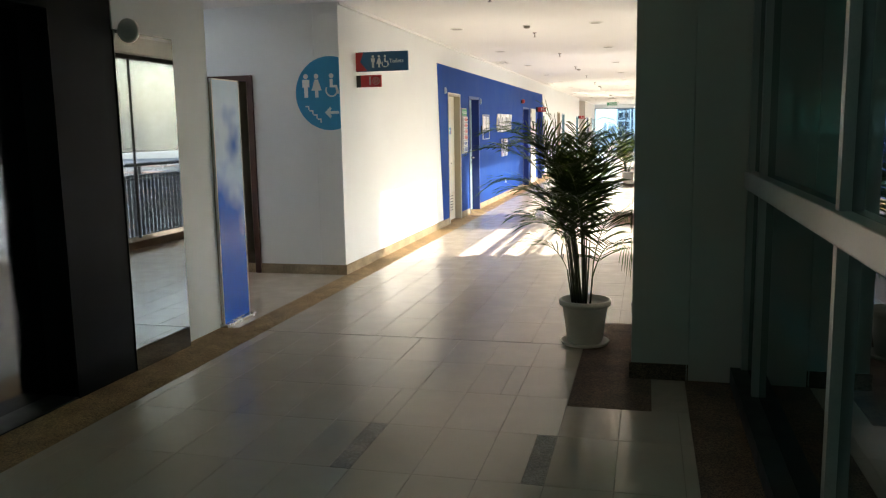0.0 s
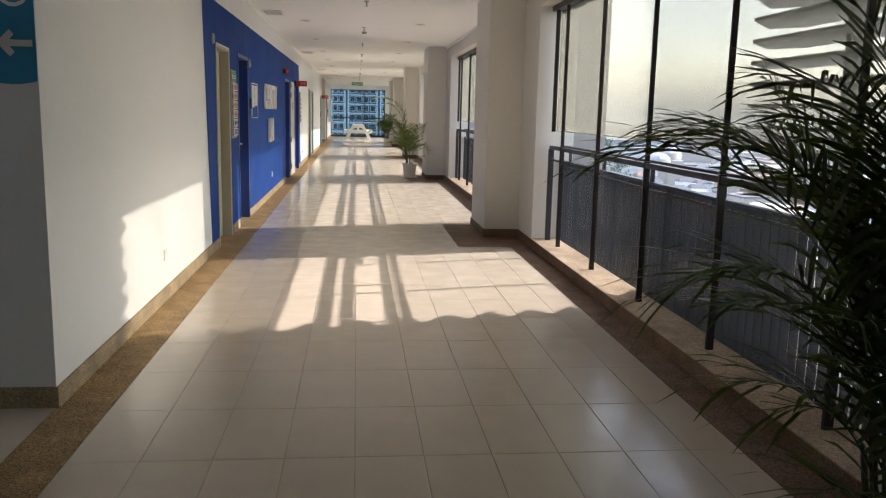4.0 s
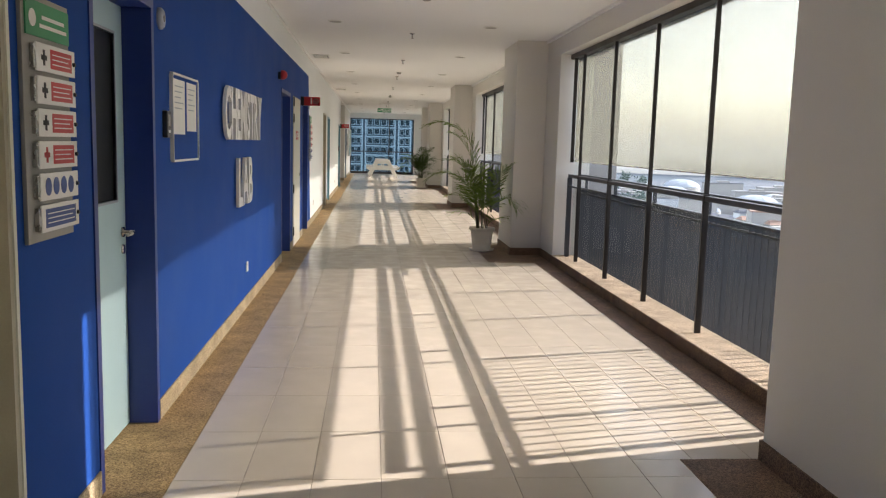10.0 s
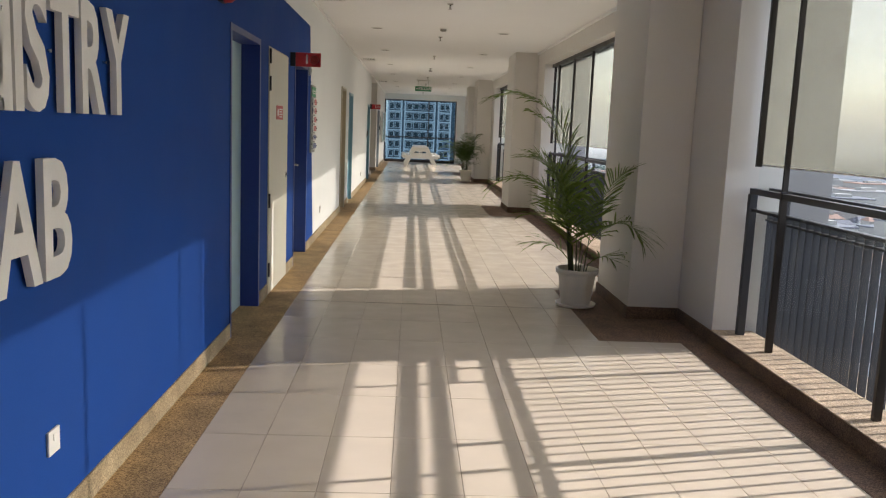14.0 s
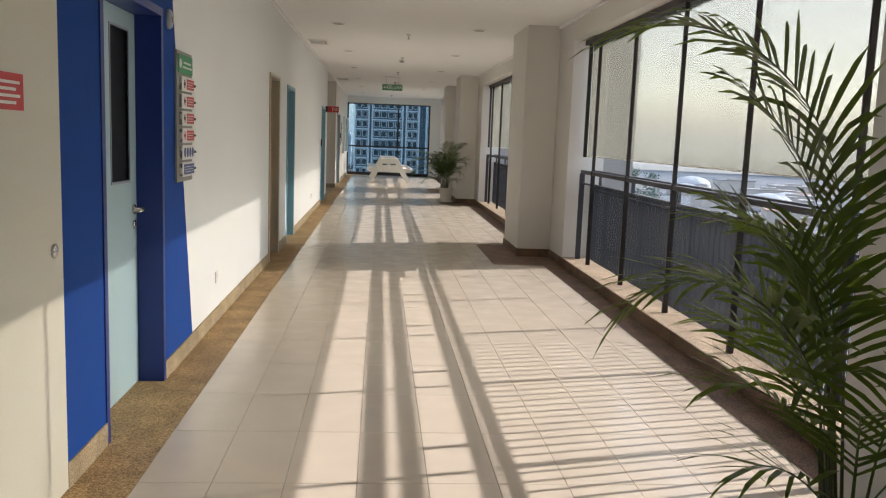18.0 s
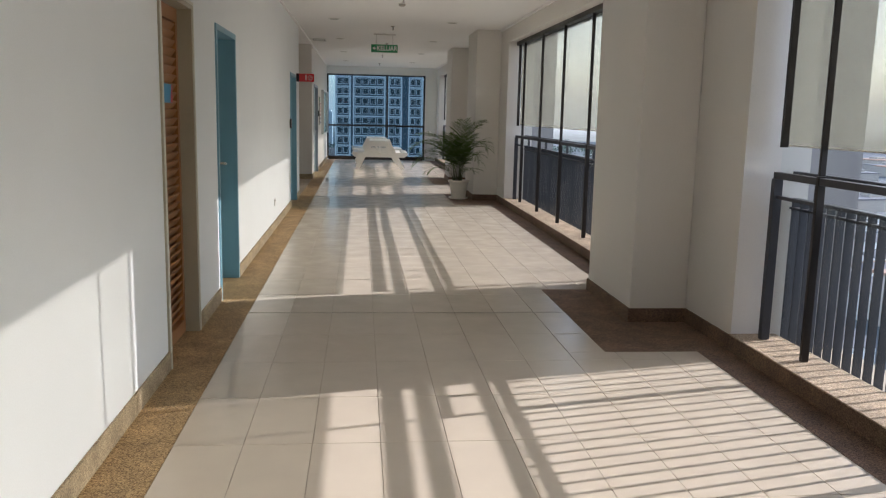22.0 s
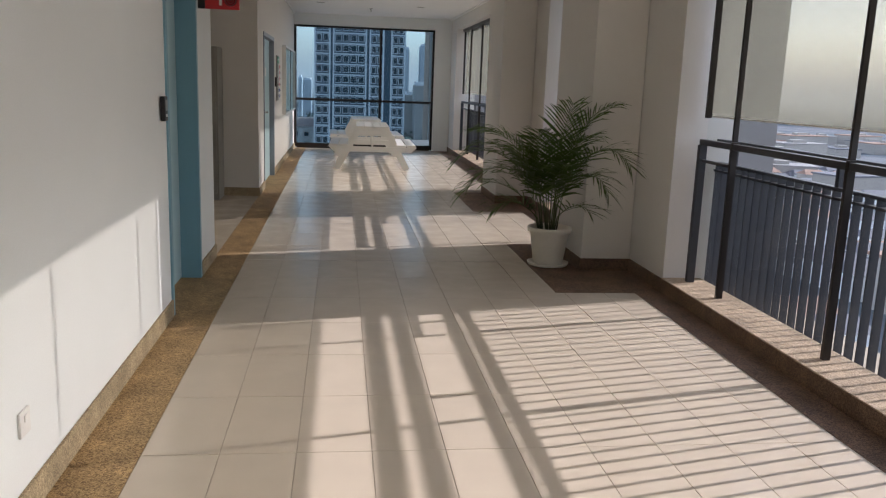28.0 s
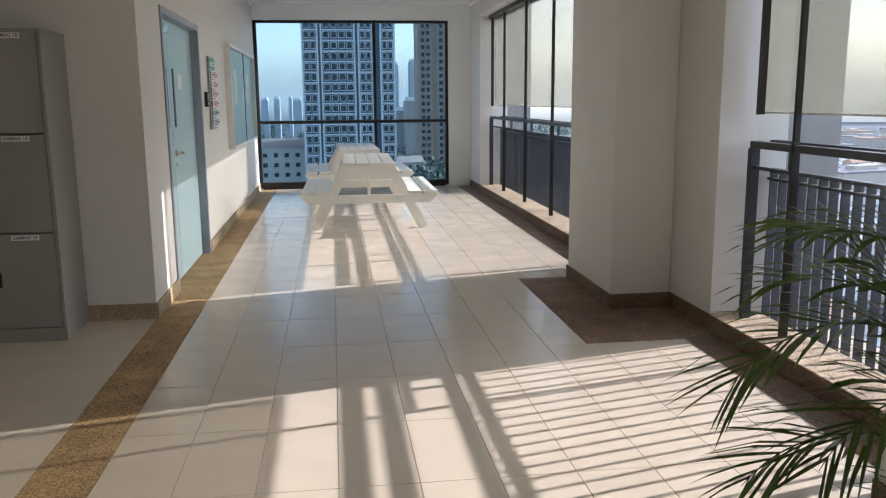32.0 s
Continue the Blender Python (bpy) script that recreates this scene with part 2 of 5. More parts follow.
def lathe(profile, n=24):
    """Turns (radius, height) pairs round the z axis."""
    bm = bmesh.new()
    rings = [[bm.verts.new((r * math.cos(2 * math.pi * i / n), r * math.sin(2 * math.pi * i / n), z)) for i in range(n)] for r, z in profile]
    for a, b in zip(rings, rings[1:]):
        for i in range(n):
            bm.faces.new((a[i], a[(i + 1) % n], b[(i + 1) % n], b[i]))
    for ring, flip in ((rings[0], True), (rings[-1], False)):
        bm.faces.new(ring[::-1] if flip else ring)
    return bm


def tube(points, radius, n=8, taper=1.0):
    """A round bar through points."""
    bm = bmesh.new()
    pts = [Vector(p) for p in points]
    rings = []
    for k, p in enumerate(pts):
        d = (pts[min(k + 1, len(pts) - 1)] - pts[max(k - 1, 0)]).normalized()
        side = d.cross(Vector((0, 0, 1)))
        side = side.normalized() if side.length > 1e-3 else Vector((1, 0, 0))
        up = side.cross(d)
        r = radius * (1 + (taper - 1) * k / max(len(pts) - 1, 1))
        rings.append([bm.verts.new(p + r * (math.cos(2 * math.pi * i / n) * side + math.sin(2 * math.pi * i / n) * up)) for i in range(n)])
    for a, b in zip(rings, rings[1:]):
        for i in range(n):
            bm.faces.new((a[i], a[(i + 1) % n], b[(i + 1) % n], b[i]))
    bm.faces.new(rings[0][::-1])
    bm.faces.new(rings[-1])
    return bm


def prism(poly, axis, lo, hi):
    """A flat outline pushed along an axis ('x': outline in y,z; 'y': in x,z; 'z': in x,y)."""
    bm = bmesh.new()
    put = {"x": lambda a, b, c: (c, a, b), "y": lambda a, b, c: (a, c, b), "z": lambda a, b, c: (a, b, c)}[axis]
    a = [bm.verts.new(put(u, v, lo)) for u, v in poly]
    b = [bm.verts.new(put(u, v, hi)) for u, v in poly]
    bm.faces.new(a)
    bm.faces.new(b[::-1])
    for i in range(len(poly)):
        bm.faces.new((a[i], b[i], b[(i + 1) % len(poly)], a[(i + 1) % len(poly)]))
    bmesh.ops.recalc_face_normals(bm, faces=bm.faces)
    return bm


def mesh_of(name, bm, material, smooth=False):
    me = bpy.data.meshes.new(name)
    bmesh.ops.recalc_face_normals(bm, faces=bm.faces)
    bm.to_mesh(me)
    bm.free()
    me.materials.append(material)
    if smooth:
        me.polygons.foreach_set("use_smooth", [True] * len(me.polygons))
    return me


def part(name, bm, material, parent, label="", smooth=False, m=None):
    ob = new(name, mesh_of(name, bm, material, smooth))
    ob.parent = parent
    if m is not None:
        ob.matrix_basis = m
    return tagged(ob, label)


def thing(name, label, category, at=(0, 0, 0), group="", kind="", rz=0):
    ob = new(name)
    ob.empty_display_size = 0.1
    ob.matrix_world = pose(*at, 0, 0, rz)
    return tagged(ob, label, category, group, kind)


def built(name, bm, material, label, category, kind="structure", smooth=False):
    return tagged(new(name, mesh_of(name, bm, material, smooth)), label, category, "", kind)

# ---- plan ----
H_CEIL, WALL_X, COL_X, WIN_X = 2.88, 3.42, 3.0, 3.57
Y_BACK, Y_END = -4.0, 50.2
TILE_W, TILE_L, JOINT0, BAY = 0.3, 0.6, 13.26, 8.4
COLS = [(4.15, 5.55, 3.08)] + [(12.97 + BAY * k, 14.05 + BAY * k, COL_X) for k in range(4)] + [(42.0, 43.0, COL_X)]
# windows on the east: start, end, posts
WINS = [(5.95 + 8.42 * k, 12.2 + 8.42 * k, [11.6 + 8.42 * k - 1.25 * i for i in range(5)]) for k in range(4)]
WINS += [(39.43, 41.4, [40.85]), (43.45, 49.25, [48.2, 46.92, 45.65, 44.4])]
# openings in the west wall: start, end, top
DOORS = [(12.12, 13.0, 2.14), (13.72, 14.65, 2.14), (20.36, 21.42, 2.09), (21.79, 22.80, 2.08), (23.27, 24.3, 2.1),
         (28.74, 29.60, 2.1), (30.44, 31.38, 2.07), (36.8, 37.86, 2.03), (42.98, 44.63, 2.07)]
WEST_X = -0.28

# floor slabs bay by bay, parted at the movement joints
TILE_MESH = {}


def tile_mesh(w, l, material=None):
    key = (round(w, 3), round(l, 3), material is None)
    if key not in TILE_MESH:
        TILE_MESH[key] = mesh_of("tile", box(bmesh.new(), -w / 2, w / 2, -l / 2, l / 2, -0.012, 0.0, 0.0015), material or M_TILE)
    return TILE_MESH[key]


def cut(rect, hole):
    """What is left of a rectangle (x0, x1, y0, y1) west of, before and beyond a hole."""
    x0, x1, y0, y1 = rect
    hx, hy0, hy1 = hole
    if x1 <= hx or y1 <= hy0 or y0 >= hy1:
        return [rect]
    out = []
    if x0 < hx - 0.01:
        out.append((x0, hx, max(y0, hy0), min(y1, hy1)))
    if y0 < hy0 - 0.02:
        out.append((x0, x1, y0, hy0))
    if y1 > hy1 + 0.02:
        out.append((x0, x1, hy1, y1))
    return out


HOLES = [(x - 0.4 if k else 2.74, a - (0.75 if k else 0.6), b + 0.02) for k, (a, b, x) in enumerate(COLS)]
EAST_EDGE = 3.2


# lobby tiles laid in two pieces: a point in the tile, and whether the narrow piece is a mesh drain
SPLITS = [(2.3, 3.9, False), (1.7, 3.4, False), (2.6, 2.7, True), (1.7, 2.7, True)]


def build_tiles(parent, ya, yb, x_from, x_to, holes, shift=0.0):
    g = 0.0013
    ya, yb = ya + 0.006, yb - 0.006
    n = round((yb - ya) / TILE_L)
    step = (yb - ya) / n
    for j in range(n):
        xs = [x_from] * bool(shift) + [x_from + shift + TILE_W * i for i in range(math.ceil((x_to - x_from - shift - 0.02) / TILE_W))] + [x_to]
        for a, b in zip(xs, xs[1:]):
            rects = [(a, b, ya + j * step, ya + (j + 1) * step)]
            for h in holes:
                rects = [q for r in rects for q in cut(r, h)]
            pieces = []
            for r in rects:
                hit = [s for s in SPLITS if r[0] < s[0] < r[1] and r[2] < s[1] < r[3] and r[1] - r[0] > 0.25]
                if hit:
                    pieces += [((r[0], r[1] - 0.1, r[2], r[3]), None), ((r[1] - 0.1, r[1], r[2], r[3]), M_DRAIN if hit[0][2] else None)]
                else:
                    pieces.append((r, None))
            for r, material in pieces:
                o = new("tile", tile_mesh(r[1] - r[0] - 2 * g, r[3] - r[2] - 2 * g, material))
                o.location = ((r[0] + r[1]) / 2, (r[2] + r[3]) / 2, 0)
                o.parent = parent


def floor_slabs():
    cuts = [Y_BACK, JOINT0 - BAY] + [JOINT0 + BAY * k for k in range(5)] + [Y_END]
    slabs = []
    for k, (ya, yb) in enumerate(zip(cuts, cuts[1:])):
        bm = boxes((-0.4, 4.2, ya, yb, -0.25, -0.004))
        if k:
            built(f"floor_joint_{k}", boxes((0.26, EAST_EDGE, ya - 0.005, ya + 0.005, -0.004, -0.0025)), M_BLACK, "black movement joint across the floor", "floor joint")
        slabs.append((built(f"floor_{k + 1}", bm, M_GROUT, "grey grout bed under beige floor tiles", "floor"), ya, yb))
    return slabs


def strips():
    """Pebble-wash bands beside the walls and round the columns."""
    built("floor_band_west", boxes((-0.45, 0.258, 7.34, 38.55, -0.02, 0.0)), M_PEB, "brown pebble-wash band along the west wall", "floor band")
    built("floor_band_alcove", boxes((0.0, 0.258, 38.55, 42.26, -0.02, 0.0)), M_PEB, "brown pebble-wash band before the alcove", "floor band")
    built("floor_band_end", boxes((-0.45, 0.258, 42.26, Y_END, -0.02, 0.0)), M_PEB, "brown pebble-wash band beside the end wall", "floor band")
    built("floor_band_lobby", boxes((-0.45, 0.258, Y_BACK, 4.9, -0.02, 0.0)), M_PEB, "brown pebble-wash band before the lift", "floor band")
    built("floor_band_toilet", boxes((0.0, 0.258, 4.9, 7.34, -0.02, 0.0)), M_PEB, "brown pebble-wash band before the toilets", "floor band")
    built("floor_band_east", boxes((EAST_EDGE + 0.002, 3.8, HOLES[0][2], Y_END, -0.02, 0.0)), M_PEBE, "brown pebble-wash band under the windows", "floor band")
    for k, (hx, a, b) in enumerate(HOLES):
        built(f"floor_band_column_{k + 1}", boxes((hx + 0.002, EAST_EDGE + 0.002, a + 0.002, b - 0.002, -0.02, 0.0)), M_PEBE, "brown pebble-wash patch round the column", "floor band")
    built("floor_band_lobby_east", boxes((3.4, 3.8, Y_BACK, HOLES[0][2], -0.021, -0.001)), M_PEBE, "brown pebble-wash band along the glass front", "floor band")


def west_wall():
    """White wall with the door openings through it, from the toilet lobby to the end."""
    bm = bmesh.new()
    edges = [7.33] + [v for d in DOORS[:8] for v in d[:2]] + [38.56]
    for a, b in zip(edges[::2], edges[1::2]):
        box(bm, WEST_X, 0, a, b, 0, H_CEIL)
    for a, b, top in DOORS[:8]:
        box(bm, WEST_X, 0, a, b, top, H_CEIL)
    box(bm, -1.4, WEST_X, 38.40, 38.56, 0, H_CEIL)
    built("wall_west", bm, M_WALL, "white painted corridor wall with recessed doors", "wall")
    bm = boxes((WEST_X, 0, 42.25, DOORS[8][0], 0, H_CEIL), (WEST_X, 0, DOORS[8][1], Y_END, 0, H_CEIL),
               (WEST_X, 0, *DOORS[8][:2], DOORS[8][2], H_CEIL), (-2.4, WEST_X, 42.25, 42.4, 0, H_CEIL))
    built("wall_west_end", bm, M_COL, "off-white painted wall beside the picnic table", "wall")
    built("wall_alcove", boxes((-2.55, -2.4, 38.4, 42.4, 0, H_CEIL), (-2.4, -1.4, 38.4, 38.56, 0, H_CEIL)), M_COL, "off-white back wall of the locker alcove", "wall")
    built("floor_alcove", boxes((-2.4, -0.002, 38.56, 42.25, -0.2, 0.0)), M_TILE, "beige tiled floor of the locker alcove", "floor")
    # plain rooms close the wall behind the door leaves
    built("wall_room", boxes((-0.42, -0.36, 7.4, 38.4, 0, H_CEIL), (-0.42, -0.36, 42.4, Y_END, 0, H_CEIL)), M_WALL, "plain wall behind the doors", "wall")
    bm = bmesh.new()
    spans = [7.33] + [v for d in DOORS[:3] + DOORS[4:8] for v in d[:2]] + [38.56, 42.25, *DOORS[8][:2], Y_END]
    for a, b in zip(spans[::2], spans[1::2]):
        if a < 21.6 < b:
            box(bm, 0.002, 0.014, a, DOORS[3][0], 0, 0.105)
            a = DOORS[3][1]
        box(bm, 0.002, 0.014, a, b, 0, 0.105)
    box(bm, -1.2, 0.014, 7.316, 7.328, 0, 0.105)
    box(bm, -1.3, 0.014, 38.562, 38.574, 0, 0.105)
    box(bm, -2.4, 0.014, 42.238, 42.248, 0, 0.105)
    built("baseboard_west", bm, M_PEBB, "tan pebble-wash skirting along the west wall", "skirting")


def blue_paint():
    """The painted field round the laboratory doors, with slanted ends."""
    top, d = 2.555, (0.003, 0.006)
    ds = DOORS[:5]
    bm = bmesh.new()

    def slab(poly):
        b = prism(poly, "x", *d)
        me = bpy.data.meshes.new("t")
        b.to_mesh(me)
        b.free()
        bm.from_mesh(me)
        bpy.data.meshes.remove(me)

    slab([(11.72, 0.105), (ds[0][0], 0.105), (ds[0][0], top), (11.45, top)])
    for p, q in zip(ds, ds[1:]):
        slab([(p[1], 0.105), (q[0], 0.105), (q[0], top), (p[1], top)])
    slab([(ds[4][1], 0.105), (25.0, 0.105), (24.45, top), (ds[4][1], top)])
    for p in ds:
        slab([(p[0], p[2]), (p[1], p[2]), (p[1], top), (p[0], top)])
    built("wall_west_blue_field", bm, M_BLUE, "royal blue painted field on the corridor wall", "wall")


def east_wall():
    bm = bmesh.new()
    ys = [COLS[0][0]] + [v for a, b, _ in WINS for v in (a, b)] + [Y_END]
    for a, b in zip(ys[::2], ys[1::2]):
        box(bm, WALL_X, 3.85, a, b, 0, H_CEIL)
    for a, b, _ in WINS:
        box(bm, WALL_X, 3.85, a, b, 2.632, H_CEIL)
    built("wall_east", bm, M_COL, "white painted outer wall between the windows", "wall")
    bm = bmesh.new()
    for a, b in zip(ys[::2][1:], ys[1::2][1:]):
        box(bm, 3.852, 4.22, a + 0.05, b - 0.05, -6, H_CEIL + 4)
    built("wall_outer_piers", bm, M_CONC, "grey outer piers between the windows", "wall")
    built("wall_below", boxes((3.852, 4.05, 4.3, Y_END, -6, -0.05), (3.852, 4.05, 4.3, Y_END, H_CEIL + 0.02, H_CEIL + 4)), M_CONC, "grey outer facade under the windows", "wall")
    for k, (a, b, x) in enumerate(COLS):
        built(f"column_{k + 1}", box(bmesh.new(), x, WALL_X - 0.002, a, b, 0, H_CEIL, 0.006), M_COL, "white painted square concrete column", "column")
    bm = bmesh.new()
    for a, b, x in COLS:
        box(bm, x - 0.012, x - 0.001, a - 0.012, b + 0.012, 0, 0.1)
        box(bm, x - 0.001, WALL_X - 0.014, a - 0.012, a - 0.001, 0, 0.1)
        box(bm, x - 0.001, WALL_X - 0.014, b + 0.001, b + 0.012, 0, 0.1)
    for a, b in zip(ys[::2], ys[1::2]):
        box(bm, WALL_X - 0.012, WALL_X - 0.001, a, b, 0, 0.1)
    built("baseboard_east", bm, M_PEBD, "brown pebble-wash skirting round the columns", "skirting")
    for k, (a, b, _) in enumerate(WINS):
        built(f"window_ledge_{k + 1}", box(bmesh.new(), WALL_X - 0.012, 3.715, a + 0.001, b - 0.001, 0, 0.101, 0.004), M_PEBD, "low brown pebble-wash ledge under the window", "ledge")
        # Top is a thin paler layer: sunlight on the ledge put into its colour
        built(f"window_ledge_top_{k + 1}", box(bmesh.new(), WALL_X - 0.013, 3.716, a + 0.001, b - 0.001, 0.1015, 0.109, 0.003), M_LEDGE, "window ledge top in paler tan for the sun on it", "ledge")


def ceiling():
    bm = boxes((-2.6, 3.9, Y_BACK, Y_END + 0.1, H_CEIL, H_CEIL + 0.2))
    for x0, x1 in ((0.0, 0.025), (WALL_X - 0.03, WALL_X)):
        box(bm, x0, x1, 7.34 if x0 < 1 else 5.6, Y_END, H_CEIL - 0.03, H_CEIL)
    built("ceiling", bm, M_CEIL, "white plasterboard ceiling", "ceiling")


def window(k, a, b, posts):
    """Tall window: mullions that run to the ledge, glass, roller blinds behind them, and a steel guard rail."""
    w = thing(f"window_{k + 1}", "tall aluminium window with dark frame and a low clear strip", "window", kind="structure")
    part("head", boxes((3.55, 3.70, a, b, 2.575, 2.63)), M_ALU, w)
    ends = [a] + sorted(posts) + [b]
    for y in sorted(posts):
        part("mullion", box(box(bmesh.new(), 3.55, 3.595, y - 0.0125, y + 0.0125, 0.11, 1.16, 0.002), 3.556, 3.59, y - 0.01, y + 0.01, 1.161, 2.575, 0.002), M_ALU, w)
    for y in (a + 0.16, b - 0.16):
        part("side_channel", boxes((3.56, 3.60, y - 0.012, y + 0.012, 1.3, 2.575)), M_ALU, w)
    for y0, y1 in zip(ends, ends[1:]):
        p = part("pane", box(bmesh.new(), 3.655, 3.663, y0 + 0.004, y1 - 0.004, 0.12, 2.575), M_GLASS, w)
        p.visible_shadow = False
    part("transom", box(bmesh.new(), 3.555, 3.60, a + 0.11, b - 0.11, 1.11, 1.15, 0.003), M_RAIL, w)
    for y in (a + 0.13, b - 0.13):
        part("side_post", box(bmesh.new(), 3.545, 3.60, y - 0.02, y + 0.02, 0.11, 1.11, 0.002), M_RAIL, w)
    part("side_tie", boxes((3.565, 3.585, max(posts), b - 0.13, 0.99, 1.01)), M_RAIL, w)
    edges = [b - 0.10] + sorted(posts, reverse=True) + [a + 0.10]
    for i, (y1, y0) in enumerate(zip(edges, edges[1:])):
        bl = thing("roller_blind", "white woven roller blind drawn down above the rail", "blind", (0, 0, 0), "roller blinds")
        part("cloth", box(bmesh.new(), 3.625, 3.627, y0 + 0.001, y1 - 0.001, 1.315, 2.6), M_BLIND, bl)
        part("hem_bar", box(bmesh.new(), 3.621, 3.631, y0 + 0.006, y1 - 0.006, 1.305, 1.315), M_WHITE, bl)
        part("roller", tube([(3.64, y0 + 0.006, 2.6), (3.64, y1 - 0.006, 2.6)], 0.02), M_ALU, bl)
    r = thing("guard_rail", "dark steel guard rail with flat balusters outside the glass", "railing", (0, 0, 0), "guard rails")
    x = 3.75
    part("top_rail", box(bmesh.new(), x - 0.022, x + 0.022, a + 0.02, b - 0.02, 1.115, 1.15, 0.003), M_RAIL, r)
    part("upper_bar", box(bmesh.new(), x - 0.025, x + 0.025, a + 0.02, b - 0.02, 0.965, 0.985), M_RAIL, r)
    part("lower_bar", box(bmesh.new(), x - 0.025, x + 0.025, a + 0.02, b - 0.02, 0.915, 0.93), M_RAIL, r)
    part("bottom_bar", box(bmesh.new(), x - 0.025, x + 0.025, a + 0.02, b - 0.02, 0.03, 0.045), M_RAIL, r)
    bal = mesh_of("baluster", box(bmesh.new(), -0.025, 0.025, -0.004, 0.004, 0, 0.965), M_RAIL)
    stub = mesh_of("stub", box(bmesh.new(), -0.014, 0.014, -0.017, 0.017, 0, 0.13), M_RAIL)
    n = round((b - a - 0.1) / 0.0962)
    for i in range(n + 1):
        o = new("baluster", bal)
        o.location, o.parent = (x, a + 0.05 + (b - a - 0.1) * i / n, 0.002), r
    for y in [q - 0.9 for q in sorted(posts)] + [max(posts) + 0.32]:
        if a + 0.1 < y < b - 0.1:
            o = new("stub", stub)
            o.location, o.parent = (x, y, 0.985), r


def end_window():
    w = thing("window_end", "full-height blue-tinted window with dark frame", "window", kind="structure")
    y, fr = Y_END, 0.05
    x0, x1, z1 = 0.0, 3.06, 2.64
    for s in ((x0, x0 + fr, 0.02, z1), (x1 - fr, x1, 0.02, z1), (1.85, 1.9, 0.02, z1)):
        part("mullion", box(bmesh.new(), s[0], s[1], y - 0.04, y + 0.06, s[2], s[3]), M_ALU, w)
    for z in (0.0, 1.04, z1 - 0.04):
        part("transom", box(bmesh.new(), x0 + fr, x1 - fr, y - 0.035, y + 0.055, z, z + (0.11 if z == 0 else 0.05)), M_ALU, w)
    for a, b in ((x0 + fr, 1.85), (1.9, x1 - fr)):
        for c, d in ((0.11, 1.04), (1.09, z1 - 0.04)):
            part("pane", box(bmesh.new(), a, b, y + 0.008, y + 0.014, c, d), M_GLASSB, w).visible_shadow = False
    built("wall_end", boxes((-0.3, x1, y - 0.1, y + 0.15, z1, H_CEIL), (x1, 3.85, y - 0.1, y + 0.15, 0, H_CEIL), (-0.3, x0, y - 0.1, y + 0.15, 0, H_CEIL)), M_WALL, "white wall round the end window", "wall")


strips()
west_wall()
blue_paint()
east_wall()
ceiling()
for k, (a, b, posts) in enumerate(WINS):
    window(k, a, b, posts)
end_window()

# ---- doors ----
def text_mesh(words, size, depth, material, bold=0.0):
    cu = bpy.data.curves.new("words", "FONT")
    cu.body, cu.size, cu.extrude, cu.offset = words, size, depth, bold
    cu.align_x, cu.align_y = "CENTER", "CENTER"
    cu.resolution_u = 3
    tmp = bpy.data.objects.new("words", cu)
    scene.collection.objects.link(tmp)
    bpy.context.view_layer.update()
    me = bpy.data.meshes.new_from_object(tmp)
    bpy.data.objects.remove(tmp)
    me.materials.clear()
    me.materials.append(material)
    return me


def words(name, text, size, depth, material, parent, m, squeeze=1.0, bold=0.0, label=""):
    ob = new(name, text_mesh(text, size, depth, material, bold))
    ob.parent = parent
    ob.matrix_basis = m @ Matrix.Diagonal((squeeze, 1, 1, 1))
    return tagged(ob, label)


def facing_east(x, y, z):
    """Text that reads from the corridor on the west wall."""
    return Matrix.Translation((x, y, z)) @ Matrix(((0, 0, 1, 0), (1, 0, 0, 0), (0, 1, 0, 0), (0, 0, 0, 1)))


def facing_south(x, y, z):
    return Matrix.Translation((x, y, z)) @ pose(0, 0, 0, 90, 0, 0)


LEAF_X = -0.13


def lever(parent, y, z, x=LEAF_X, way=1):
    h = part("door_handle", lathe([(0.026, 0), (0.026, 0.008), (0.012, 0.012), (0.011, 0.06)], 14), M_CHROME, parent, "brushed steel lever handle", True, Matrix.Translation((x, y, z)) @ pose(0, 0, 0, 0, 90, 0))
    part("lever", tube([(0.0, 0.0, 0.055), (0.0, -0.03 * way, 0.064), (0.0, -0.125 * way, 0.062)], 0.009, 8), M_CHROME, h, "", True)
    part("key_rose", lathe([(0.024, 0), (0.024, 0.007), (0.008, 0.009)], 14), M_CHROME, parent, "", True, Matrix.Translation((x, y, z - 0.085)) @ pose(0, 0, 0, 0, 90, 0))


